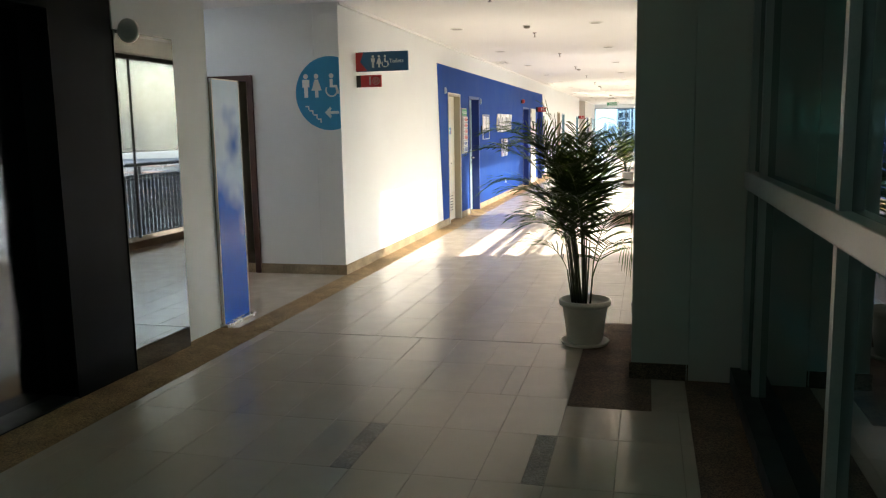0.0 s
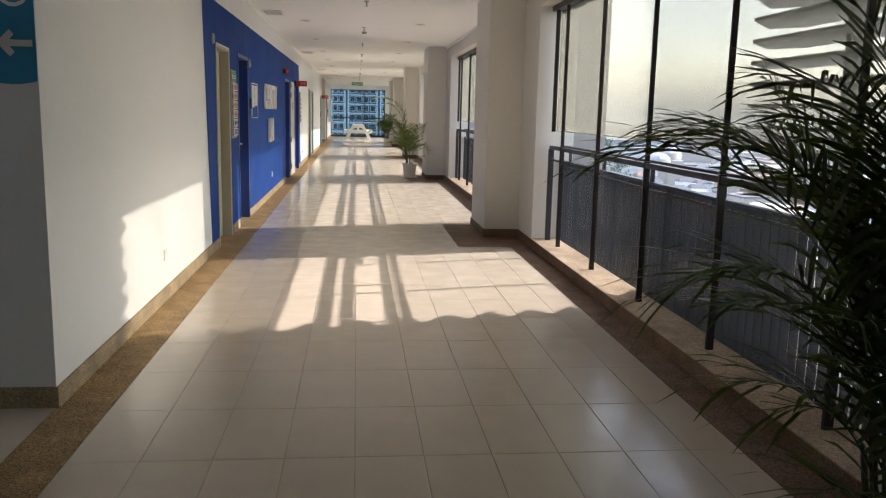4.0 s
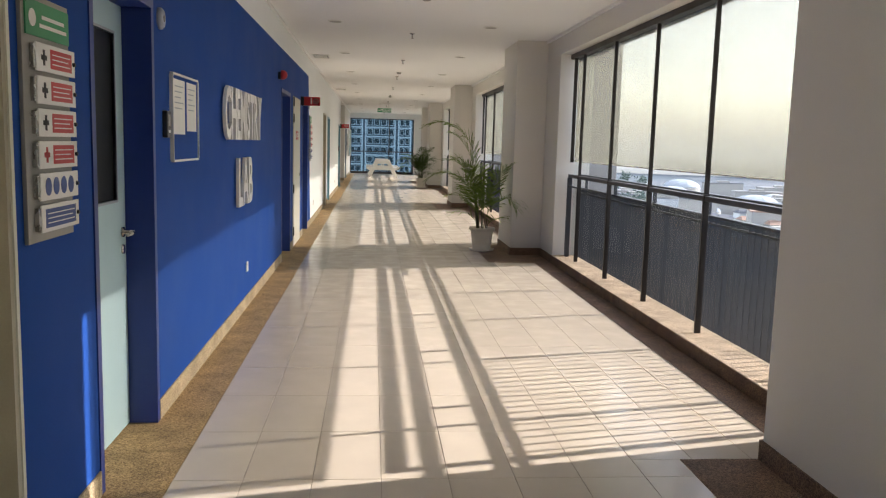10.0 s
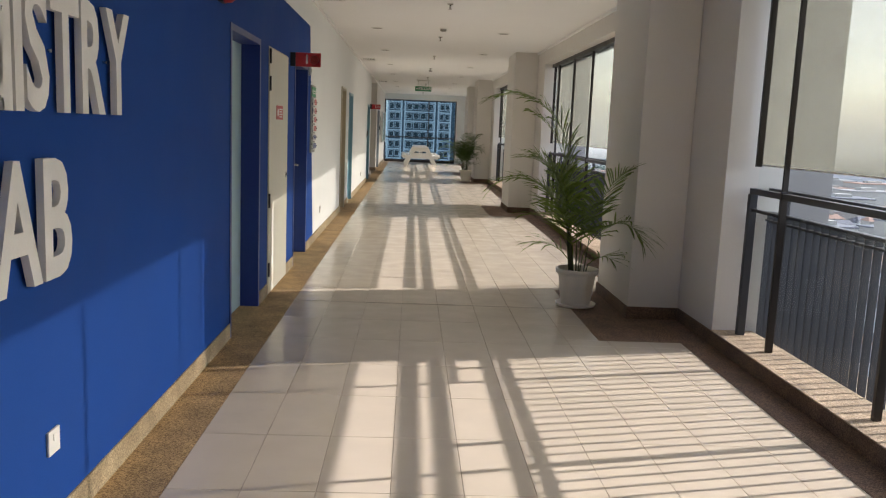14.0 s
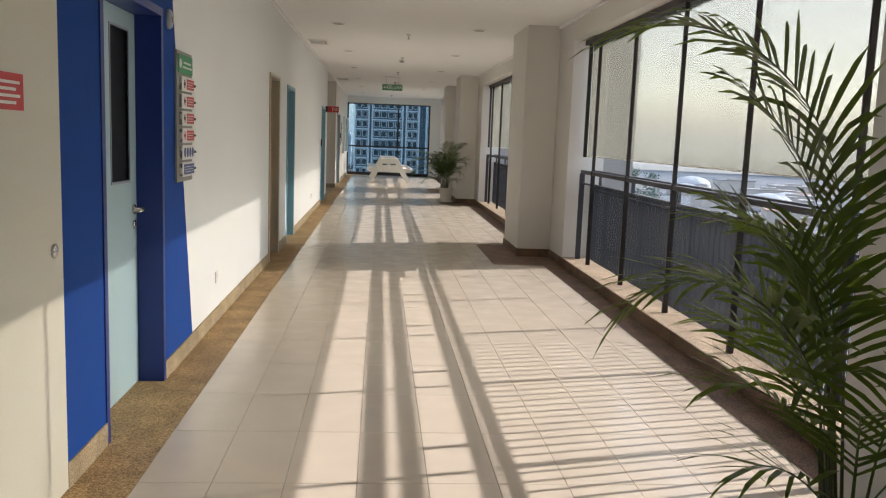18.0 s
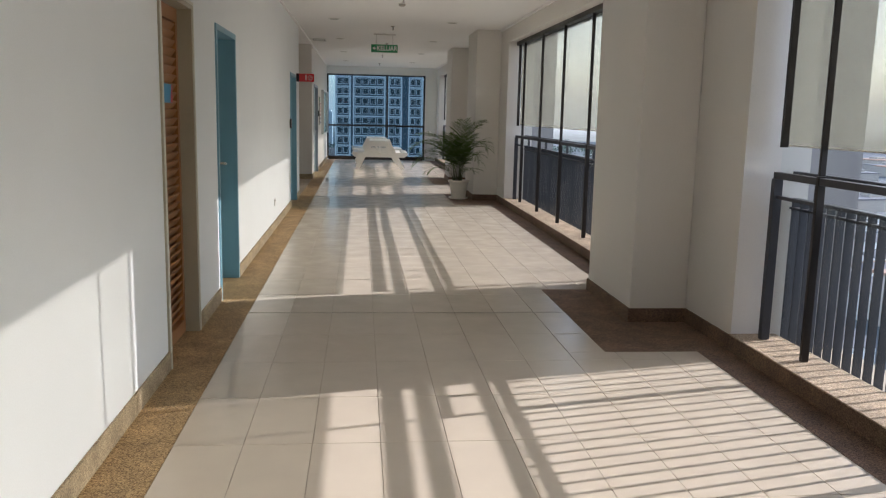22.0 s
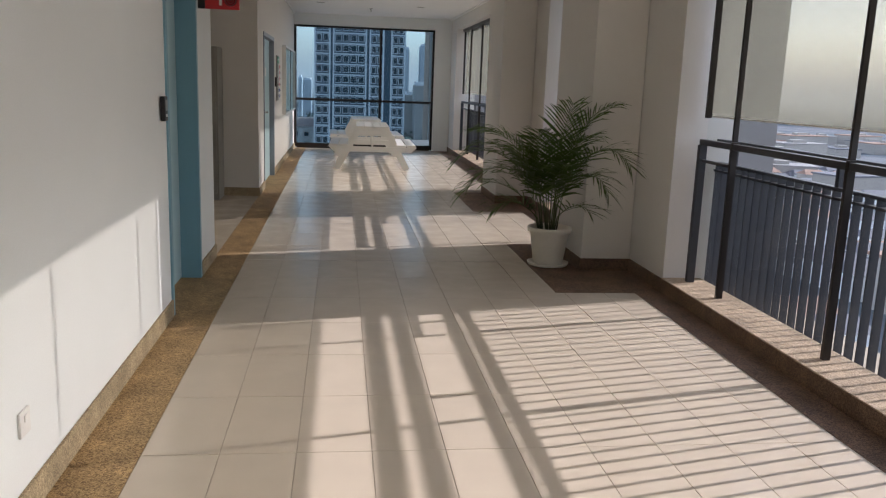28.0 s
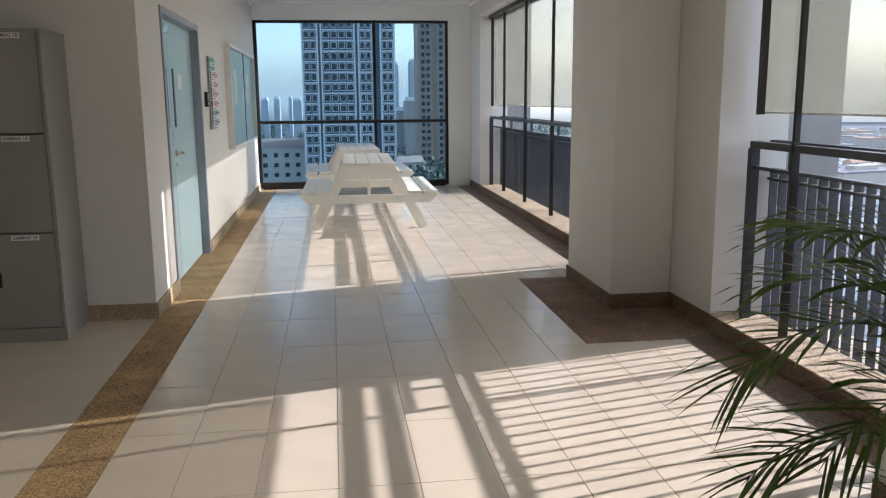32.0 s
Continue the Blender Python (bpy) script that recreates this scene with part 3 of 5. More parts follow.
def door(k, y0, y1, top, frame_m, leaf_m, label, jamb=0.045, vision=True, louvre=False, handle=True, lx=LEAF_X, near=False):
    d = thing(f"door_{k}", label, "door", kind="structure")
    x1 = 0.012
    lining = boxes((WEST_X, x1, y0 + 0.001, y0 + jamb, 0, top), (WEST_X, x1, y1 - jamb, y1 - 0.001, 0, top), (WEST_X, x1, y0 + jamb, y1 - jamb, top - jamb, top - 0.001))
    part("door_frame", lining, frame_m, d)
    if frame_m is M_OLIVE:
        part("architrave", boxes((x1, x1 + 0.006, y0, y0 + 0.02, 0, top), (x1, x1 + 0.006, y1 - 0.02, y1, 0, top), (x1, x1 + 0.006, y0, y1, top - 0.02, top)), M_CREAM, d)
    a, b, c = y0 + jamb + 0.003, y1 - jamb - 0.003, top - jamb - 0.003
    if louvre:
        part("leaf_frame", boxes((lx - 0.04, lx, a, a + 0.07, 0.006, c), (lx - 0.04, lx, b - 0.05, b, 0.006, c), (lx - 0.04, lx, a + 0.07, b - 0.05, c - 0.08, c), (lx - 0.04, lx, a + 0.07, b - 0.05, 0.006, 0.09)), leaf_m, d)
        slat = mesh_of("slat", prism([(-0.03, -0.018), (-0.022, -0.024), (0.006, 0.018), (-0.002, 0.024)], "y", a + 0.07, b - 0.05), leaf_m)
        n = int((c - 0.17) / 0.052)
        for i in range(n):
            o = new("slat", slat)
            o.location, o.parent = (lx - 0.008, 0, 0.12 + 0.052 * i), d
            o.rotation_euler = (0, 0, 0)
        part("leaf_back", boxes((lx - 0.05, lx - 0.042, a, b, 0.01, c)), leaf_m, d)
    else:
        v0, v1, w0, w1 = (a + 0.13 if near else b - 0.42), (a + 0.42 if near else b - 0.13), 1.165, 1.95
        if vision:
            part("leaf", boxes((lx - 0.045, lx, a, v0, 0.006, c), (lx - 0.045, lx, v1, b, 0.006, c), (lx - 0.045, lx, v0, v1, 0.006, w0), (lx - 0.045, lx, v0, v1, w1, c)), leaf_m, d)
            p = part("vision_panel", boxes((lx - 0.03, lx - 0.012, v0, v1, w0, w1)), M_DARKGLASS, d, "dark glass vision panel")
            part("bead", boxes((lx - 0.012, lx + 0.004, v0 - 0.012, v0, w0 - 0.012, w1 + 0.012), (lx - 0.012, lx + 0.004, v1, v1 + 0.012, w0 - 0.012, w1 + 0.012),
                               (lx - 0.012, lx + 0.004, v0, v1, w0 - 0.012, w0), (lx - 0.012, lx + 0.004, v0, v1, w1, w1 + 0.012)), M_GREYB, p)
        else:
            part("leaf", box(bmesh.new(), lx - 0.045, lx, a, b, 0.006, c, 0.002), leaf_m, d)
    if handle:
        lever(d, a + 0.055 if near else b - 0.055, 1.0, lx, -1 if near else 1)
    return d


D1_X = -0.09
door(1, *DOORS[0], M_OLIVE, M_CREAM, "cream service door in a beige frame, with a louvre at its foot", vision=False, handle=False, lx=D1_X)
d1 = bpy.data.objects["door_1"]
va, vb, vz0, vz1 = 12.40, 12.78, 0.17, 0.46
lv = part("vent_frame", boxes((D1_X, D1_X + 0.008, va - 0.02, va, vz0, vz1), (D1_X, D1_X + 0.008, vb, vb + 0.02, vz0, vz1), (D1_X, D1_X + 0.008, va, vb, vz0 - 0.02, vz0), (D1_X, D1_X + 0.008, va, vb, vz1, vz1 + 0.02)), M_CREAM, d1, "cream vent louvre")
# Black sheet stands in for the shade in the louvre's gaps
part("vent_shade", boxes((D1_X + 0.0005, D1_X + 0.0015, va, vb, vz0, vz1)), M_BLACK, lv, "black sheet for the shade between the slats")
for i in range(6):
    part("slat", prism([(0.002, 0.0), (0.005, 0.002), (0.02, -0.024), (0.017, -0.026)], "y", va, vb), M_CREAM, lv, m=Matrix.Translation((D1_X, 0, vz1 - 0.006 - 0.048 * i)))
pl = part("door_plate", box(bmesh.new(), D1_X, D1_X + 0.003, 12.40, 12.72, 1.465, 1.575), M_CYAN, d1, "teal plate with a red and white corner")
part("plate_stripe", prism([(12.665, 1.467), (12.718, 1.467), (12.718, 1.573), (12.70, 1.573)], "x", D1_X + 0.0035, D1_X + 0.0045), M_RED, pl)
part("plate_line", boxes((D1_X + 0.0035, D1_X + 0.0045, 12.52, 12.65, 1.52, 1.535), (D1_X + 0.0035, D1_X + 0.0045, 12.52, 12.60, 1.495, 1.505)), M_WHITE, pl)
part("lock", lathe([(0.016, 0), (0.016, 0.012), (0.008, 0.014)], 12), M_CHROME, d1, "small steel lock", m=Matrix.Translation((D1_X, 12.68, 0.97)) @ pose(0, 0, 0, 0, 90, 0))
door(2, *DOORS[1], M_BLUEF, M_PALE, "pale blue door with a dark vision panel in a blue frame")
door(3, *DOORS[2], M_BLUEF, M_PALE, "pale blue laboratory door in a deep blue frame", near=True)
d4 = thing("door_4", "cream flush riser door with black hinges and a red notice", "door", kind="structure")
part("leaf", box(bmesh.new(), -0.03, 0.016, DOORS[3][0] + 0.012, DOORS[3][1] - 0.012, 0.008, DOORS[3][2] - 0.012, 0.002), M_CREAM, d4)
part("door_frame", boxes((-0.2, 0.008, DOORS[3][0], DOORS[3][0] + 0.01, 0, DOORS[3][2]), (-0.2, 0.008, DOORS[3][1] - 0.01, DOORS[3][1], 0, DOORS[3][2]), (-0.2, 0.008, DOORS[3][0] + 0.01, DOORS[3][1] - 0.01, DOORS[3][2] - 0.01, DOORS[3][2])), M_OLIVE, d4)
for z in (0.16, 0.75, 1.72, 1.94):
    part("hinge", lathe([(0.009, 0), (0.009, 0.12)], 10), M_BLACK, d4, "black hinge", m=Matrix.Translation((0.02, DOORS[3][0] + 0.016, z)))
part("lock", lathe([(0.028, 0), (0.028, 0.006), (0.018, 0.01), (0.01, 0.012)], 16), M_CHROME, d4, "round steel lock", True, Matrix.Translation((0.016, DOORS[3][1] - 0.1, 0.98)) @ pose(0, 0, 0, 0, 90, 0))
rp = part("notice", box(bmesh.new(), 0.017, 0.02, 22.13, 22.47, 1.49, 1.61), M_RED, d4, "red notice with white bars of writing")
part("notice_line", boxes(*[(0.0205, 0.0215, 22.27, 22.44 - 0.03 * (i % 2), 1.575 - 0.022 * i, 1.585 - 0.022 * i) for i in range(4)]), M_WHITE, rp)
part("notice_mark", prism([(22.20 + 0.035 * math.cos(a), 1.55 + 0.035 * math.sin(a)) for a in [i * math.pi / 6 for i in range(12)]], "x", 0.0205, 0.0215), M_WHITE, rp)
door(5, *DOORS[4], M_BLUEF, M_PALE, "pale blue door with a dark vision panel in a deep blue frame")
door(6, *DOORS[5], M_OLIVE, M_WOOD, "brown louvred timber door in a beige frame", louvre=True, handle=False, lx=-0.075)
pl = part("door_plate", box(bmesh.new(), -0.075, -0.075 + 0.003, 29.08, 29.36, 1.48, 1.59), M_CYAN, bpy.data.objects["door_6"], "teal plate with a red corner")
part("plate_stripe", prism([(29.30, 1.482), (29.355, 1.482), (29.355, 1.588), (29.335, 1.588)], "x", -0.075 + 0.0035, -0.075 + 0.0045), M_RED, pl)
door(7, *DOORS[6], M_TEAL, M_PALE, "pale blue door with a narrow vision panel in a light blue frame")
door(8, *DOORS[7], M_TEAL, M_PALE, "pale blue door with a narrow vision panel in a light blue frame", near=True)
# double door near the end
d9 = thing("door_9", "grey-blue double door with two narrow vision strips", "door", kind="structure")
ya, yb, zt = DOORS[8]
part("door_frame", boxes((WEST_X, 0.012, ya, ya + 0.05, 0, zt), (WEST_X, 0.012, yb - 0.05, yb, 0, zt), (WEST_X, 0.012, ya + 0.05, yb - 0.05, zt - 0.05, zt)), M_GREYB, d9)
for a, b, strip in ((ya + 0.053, ya + 0.53, ya + 0.4), (ya + 0.536, yb - 0.053, ya + 0.68)):
    lf = part("leaf", boxes((-0.06 - 0.045, -0.06, a, b, 0.006, zt - 0.053), bev=0.002), M_PALE, d9)
    part("vision_strip", box(bmesh.new(), -0.06 + 0.001, -0.06 + 0.005, strip - 0.03, strip + 0.03, 1.2, 1.66), M_DARKGLASS, lf, "dark glass strip")
lever(d9, ya + 0.62, 1.0, -0.06)
part("closer", box(bmesh.new(), -0.06, -0.06 + 0.05, ya + 0.1, ya + 0.35, 1.9, 1.96, 0.004), M_CHROME, d9, "steel door closer")
part("plate", box(bmesh.new(), -0.06 + 0.001, -0.06 + 0.004, ya + 0.85, ya + 1.05, 1.5, 1.62), M_WHITE, d9, "small white door plate")

# ---- things on the west wall ----
def safety_board(y0, y1, z0, z1):
    """Backing plate with a green header and six notices on clips."""
    s = thing("safety_board", "tall board of laboratory safety notices on a grey plate", "notice board", (0, (y0 + y1) / 2, z0), "safety boards")
    h, w = z1 - z0, (y1 - y0)
    part("backing", box(bmesh.new(), 0.006, 0.02, -w / 2, w / 2, 0, h, 0.002), M_GREY, s)
    part("header", box(bmesh.new(), 0.021, 0.026, -w / 2 + 0.02, w / 2 - 0.01, h * 0.835, h * 0.975), M_GREEN, s, "green header")
    part("header_line", boxes((0.0262, 0.0272, -0.05, 0.14, h * 0.91, h * 0.925), (0.0262, 0.0272, -0.07, 0.16, h * 0.875, h * 0.89)), M_WHITE, s)
    part("header_mark", prism([(-w / 2 + 0.07 + 0.028 * math.cos(i * math.pi / 6), h * 0.905 + 0.028 * math.sin(i * math.pi / 6)) for i in range(12)], "x", 0.0262, 0.0272), M_WHITE, s)
    step = h * 0.132
    for i in range(6):
        zc = h * 0.755 - step * i
        card = part("notice", box(bmesh.new(), 0.03, 0.036, -w / 2 + 0.07, w / 2 + 0.012, zc - step * 0.43, zc + step * 0.43, 0.0015), M_WHITE, s)
        col = M_RED if i < 4 else M_NAVY
        if i == 4:
            for j in range(4):
                c = -w / 2 + 0.13 + j * 0.067
                part("symbol", prism([(c + 0.026 * math.cos(a * math.pi / 7), zc + 0.03 * math.sin(a * math.pi / 7)) for a in range(14)], "x", 0.0362, 0.0372), col, card)
        else:
            a0 = -w / 2 + (0.1 if i == 5 else 0.18)
            part("panel", box(bmesh.new(), 0.0362, 0.0368, a0, w / 2 - 0.02, zc - step * 0.3, zc + step * 0.3), col, card)
            part("line", boxes(*[(0.037, 0.0376, a0 + 0.015, w / 2 - 0.035 - 0.02 * (q % 2), zc - step * 0.17 + q * step * 0.15, zc - step * 0.135 + q * step * 0.15) for q in range(3)]), M_WHITE, card)
            if i < 4:
                part("symbol", boxes((0.0362, 0.0372, -w / 2 + 0.105, -w / 2 + 0.15, zc - 0.008, zc + 0.008), (0.0362, 0.0372, -w / 2 + 0.12, -w / 2 + 0.135, zc - 0.025, zc + 0.025)), M_BLACK if i < 3 else M_RED, card)
        part("clip", boxes((0.021, 0.034, -w / 2 + 0.05, -w / 2 + 0.069, zc - step * 0.36, zc + step * 0.36)), M_CHROME, card)
        part("screw", lathe([(0.008, 0), (0.006, 0.008)], 8), M_BLACK, card, m=Matrix.Translation((0.036, w / 2 - 0.004, zc)) @ pose(0, 0, 0, 0, 90, 0))
    return s


safety_board(13.08, 13.47, 1.12, 1.91)
safety_board(24.56, 24.95, 1.13, 1.91)
safety_board(45.08, 45.47, 1.13, 1.83)

nb = thing("notice_board", "blue notice board with a white frame and two papers", "notice board", (0.006, 14.98, 1.35))
part("panel", box(bmesh.new(), 0.0, 0.012, 0.0, 0.63, 0.0, 0.46), M_BLUE, nb, "blue felt panel")
for s in ((0.0, 0.02, -0.012, 0.0, 0, 0.46), (0.0, 0.02, 0.63, 0.642, 0, 0.46), (0.0, 0.02, 0, 0.63, -0.012, 0.0), (0.0, 0.02, 0, 0.63, 0.46, 0.472)):
    part("frame_bar", boxes(s), M_WHITE, nb)
for y0, y1, z0, z1 in ((0.02, 0.29, 0.14, 0.44), (0.34, 0.59, 0.16, 0.44)):
    pp = part("paper", box(bmesh.new(), 0.0125, 0.0135, y0, y1, z0, z1), M_WHITE, nb, "white printed sheet")
    part("line", boxes(*[(0.0137, 0.0142, y0 + 0.03, y1 - 0.04 - 0.03 * (q % 3), z1 - 0.04 - 0.03 * q, z1 - 0.034 - 0.03 * q) for q in range(5)]), M_GREYB, pp)


def reader(y, z, label):
    r = thing("card_reader", label, "card reader", (0.003, y, z), "card readers")
    part("housing", box(bmesh.new(), 0.002, 0.03, -0.04, 0.04, -0.07, 0.07, 0.006), M_BLACK, r)
    part("pad", box(bmesh.new(), 0.0305, 0.032, -0.026, 0.026, -0.01, 0.05), M_GREY, r)
    part("strip", box(bmesh.new(), 0.0305, 0.032, -0.02, 0.02, -0.045, -0.03), M_WHITE, r)


reader(14.85, 1.54, "small black card reader on the blue wall")
reader(36.66, 1.27, "small black card reader beside the light blue door")
reader(44.86, 1.42, "small black card reader beside the double door")


def bell(y, z):
    b = thing("door_sensor", "grey round sensor disc above the door corner", "sensor", (0.006, y, z), "sensor discs")
    part("disc", lathe([(0.055, 0), (0.055, 0.012), (0.045, 0.022), (0.02, 0.026)], 20), M_GREYB, b, "", True, pose(0, 0, 0, 0, 90, 0))
    part("ring", lathe([(0.018, 0.026), (0.012, 0.03)], 12), M_GREY, b, "", True, pose(0, 0, 0, 0, 90, 0))


bell(14.78, 2.07), bell(24.42, 2.06), bell(11.95, 2.16)


def socket(m, label):
    s = thing("wall_socket", label, "socket", group="wall sockets")
    s.matrix_world = m
    part("plate", box(bmesh.new(), 0.001, 0.011, -0.043, 0.043, -0.043, 0.043, 0.003), M_WHITE, s)
    part("rocker", box(bmesh.new(), 0.0112, 0.015, -0.012, 0.012, 0.004, 0.028, 0.001), M_WHITE, s)


for y, z in ((9.67, 0.35), (17.64, 0.36), (25.82, 0.34), (34.43, 0.33)):
    socket(pose(0.006 if 12 < y < 25 else 0, y, z), "white wall socket low on the corridor wall")
socket(pose(3.08, 4.7, 0.33, 0, 0, 180), "white wall socket low on the column")

# raised letters
def letters(text, y0, y1, z0, z1, label):
    """Thick white letters standing off the blue wall, one object each."""
    sign = thing("lettering", label, "sign", (0.006, (y0 + y1) / 2, (z0 + z1) / 2))
    h = z1 - z0
    made = []
    for ch in text:
        me = text_mesh(ch, 1.0, 0.0, M_WHITE, 0.022)
        xs = [v.co.x for v in me.vertices]
        ys = [v.co.y for v in me.vertices]
        made.append((ch, me, min(xs), max(xs), min(ys), max(ys)))
    gap = 0.055
    total = sum(b - a for _, _, a, b, _, _ in made) + gap * (len(made) - 1)
    sy = (y1 - y0) / total
    pos = -(y1 - y0) / 2
    for ch, me, a, b, c, d in made:
        bpy.data.meshes.remove(me)
        thick = text_mesh(ch, 1.0, 0.0125, M_WHITE, 0.022)
        sz = h / (d - c)
        for v in thick.vertices:
            v.co.x, v.co.y = (v.co.x - a) * sy, (v.co.y - (c + d) / 2) * sz
        o = new("letter", thick)
        o.parent = sign
        o.matrix_basis = facing_east(0.0255, pos, 0)
        for q in (0.25, 0.75):
            part("stud", lathe([(0.006, 0), (0.006, 0.0128)], 6), M_CHROME, o, m=Matrix.Translation(((b - a) * sy * q, 0, -0.0255)))
        pos += (b - a + gap) * sy


letters("CHEMISTRY", 16.45, 18.36, 1.468, 1.862, "thick white raised letters reading CHEMISTRY on the blue wall")
letters("LAB", 17.03, 17.76, 0.93, 1.322, "thick white raised letters reading LAB on the blue wall")

al = thing("alarm_sounder", "red fire alarm sounder with a dark base on the blue wall", "alarm", (0.006, 20.08, 2.22))
part("base", box(bmesh.new(), 0, 0.03, -0.06, 0.06, -0.05, 0.03, 0.004), M_BLACK, al)
part("beacon", lathe([(0.055, 0), (0.05, 0.04), (0.03, 0.065), (0.01, 0.07)], 16), M_RED, al, "red lens", True, Matrix.Translation((0.03, 0, 0.0)) @ pose(0, 0, 0, 0, 90, 0))


def zone_sign(x, y, z, label, w=0.24):
    """Red plate with a figure ten, standing out from the wall on a black bracket."""
    s = thing("zone_sign", label, "sign", (x, y, z), "floor number signs")
    part("bracket", box(bmesh.new(), 0, 0.05, -0.012, 0.012, -0.055, 0.075), M_BLACK, s)
    pl = part("plate", box(bmesh.new(), 0.05, 0.05 + w, -0.008, 0.008, -0.055, 0.075, 0.002), M_RED, s, "red plate")
    words("figures", "1", 0.115, 0.001, M_WHITE, pl, facing_south(0.05 + w * 0.45, -0.0095, 0.01), bold=0.004)
    for r in (0.042, 0.026, 0.01):
        ring = bmesh.new()
        n = 24
        a = [ring.verts.new((r * math.cos(2 * math.pi * i / n), -0.0095, r * math.sin(2 * math.pi * i / n))) for i in range(n)]
        b = [ring.verts.new(((r - 0.008) * math.cos(2 * math.pi * i / n), -0.0095, (r - 0.008) * math.sin(2 * math.pi * i / n))) for i in range(n)]
        for i in range(n):
            ring.faces.new((a[i], a[(i + 1) % n], b[(i + 1) % n], b[i]))
        bmesh.ops.solidify(ring, geom=ring.faces[:], thickness=0.001)
        part("ring", ring, M_WHITE, pl, m=Matrix.Translation((0.05 + w * 0.74, 0, 0.01)))


zone_sign(0.006, 22.98, 2.06, "red floor number sign reading 10 above the doors")
zone_sign(0.0, 38.0, 1.99, "red floor number sign reading 10 by the alcove")
zone_sign(0.0, 7.86, 2.08, "red floor number sign reading 10 under the toilet sign")

# toilet signs
ts = thing("toilet_sign", "projecting blue toilet sign with white figures and a red end", "sign", (0, 7.86, 2.3))
part("plate", box(bmesh.new(), 0.0, 0.6, -0.012, 0.012, -0.105, 0.105, 0.002), surface("teal_sign", (0.012, 0.085, 0.19), 0.4, 0.06, 5, 100, 0.02), ts, "dark teal plate")
part("wedge", prism([(0.0, -0.1), (0.13, -0.1), (0.05, 0.0), (0.09, 0.1), (0.0, 0.1)], "y", -0.0145, -0.0125), M_RED, ts, "red wedge")


def figure(parent, x, z, s, y, kind):
    """Plain pictogram: a round head over a body."""
    part("pictogram_head", prism([(x + 0.11 * s * math.cos(i * math.pi / 6), z + 0.42 * s + 0.11 * s * math.sin(i * math.pi / 6)) for i in range(12)], "y", y - 0.002, y), M_WHITE, parent)
    body = {"man": [(-0.17, 0.28), (0.17, 0.28), (0.17, -0.05), (0.09, -0.05), (0.09, -0.5), (-0.09, -0.5), (-0.09, -0.05), (-0.17, -0.05)],
            "woman": [(-0.08, 0.28), (0.08, 0.28), (0.24, -0.2), (0.08, -0.2), (0.08, -0.5), (-0.08, -0.5), (-0.08, -0.2), (-0.24, -0.2)],
            "chair": [(-0.08, 0.28), (0.06, 0.28), (0.06, 0.02), (0.26, 0.02), (0.36, -0.36), (0.24, -0.36), (0.18, -0.08), (-0.08, -0.08)]}[kind]
    part("pictogram_body", prism([(x + u * s, z + v * s) for u, v in body], "y", y - 0.002, y), M_WHITE, parent)
    if kind == "chair":
        arc = [(x + r * s * math.cos(a), z - 0.2 * s + r * s * math.sin(a)) for r, rng in ((0.3, range(9)), (0.23, range(8, -1, -1))) for a in [math.radians(150 + 26 * q) for q in rng]]
        part("pictogram_wheel", prism(arc, "y", y - 0.002, y), M_WHITE, parent)


for q, kind in enumerate(("man", "woman", "chair")):
    figure(ts, 0.2 + 0.07 * q, 0.0, 0.13, -0.0128, kind)
words("words", "Toilets", 0.06, 0.001, M_WHITE, ts, facing_south(0.47, -0.0135, 0.0), bold=0.001)
rs = thing("round_toilet_sign", "large round blue toilet sign painted on the wall", "sign", (-0.115, 7.327, 1.945))
disc = [(0.385 * math.cos(i * math.pi / 32), 0.385 * math.sin(i * math.pi / 32)) for i in range(64)]
part("disc", prism([(min(u, 0.113), v) for u, v in disc], "y", -0.004, 0.0), M_CYAN, rs)
for q, kind in enumerate(("man", "woman", "chair")):
    figure(rs, -0.265 + 0.12 * q + (0.05 if q == 2 else 0), 0.08, 0.24, -0.005, kind)
part("arrow", prism([(-0.06, -0.2), (0.0, -0.14), (0.02, -0.16), (0.0, -0.185), (0.1, -0.185), (0.1, -0.215), (0.0, -0.215), (0.02, -0.24), (0.0, -0.26)], "y", -0.007, -0.005), M_WHITE, rs)
part("stairs", boxes(*[(-0.28 + 0.045 * i, -0.235 + 0.045 * i, -0.007, -0.005, -0.14 - 0.045 * i, -0.125 - 0.045 * i) for i in range(4)], *[(-0.25 + 0.045 * i, -0.235 + 0.045 * i, -0.0068, -0.0052, -0.17 - 0.045 * i, -0.14 - 0.045 * i) for i in range(4)]), M_WHITE, rs)

# display case by the end window
dc = thing("display_case", "white framed wall display case with glass sliding doors", "display case", (0, 46.45, 0.86))
L, Hc = 2.95, 1.18
part("back", box(bmesh.new(), 0.004, 0.012, 0.02, L - 0.02, 0.02, Hc - 0.02), M_PALE, dc, "pale board")
for s in ((0.002, 0.07, 0, 0.03, 0, Hc), (0.002, 0.07, L - 0.03, L, 0, Hc), (0.002, 0.07, 0.03, L - 0.03, 0, 0.03), (0.002, 0.07, 0.03, L - 0.03, Hc - 0.03, Hc)):
    part("frame_bar", boxes(s), M_WHITE, dc)
for a, b, x in ((0.03, L / 2 + 0.03, 0.05), (L / 2 - 0.03, L - 0.03, 0.058)):
    gp = part("glass_door", box(bmesh.new(), x, x + 0.005, a, b, 0.03, Hc - 0.03), M_GLASS, dc)
    part("door_edge", boxes((x - 0.002, x + 0.007, a, a + 0.02, 0.03, Hc - 0.03)), M_ALU, gp)
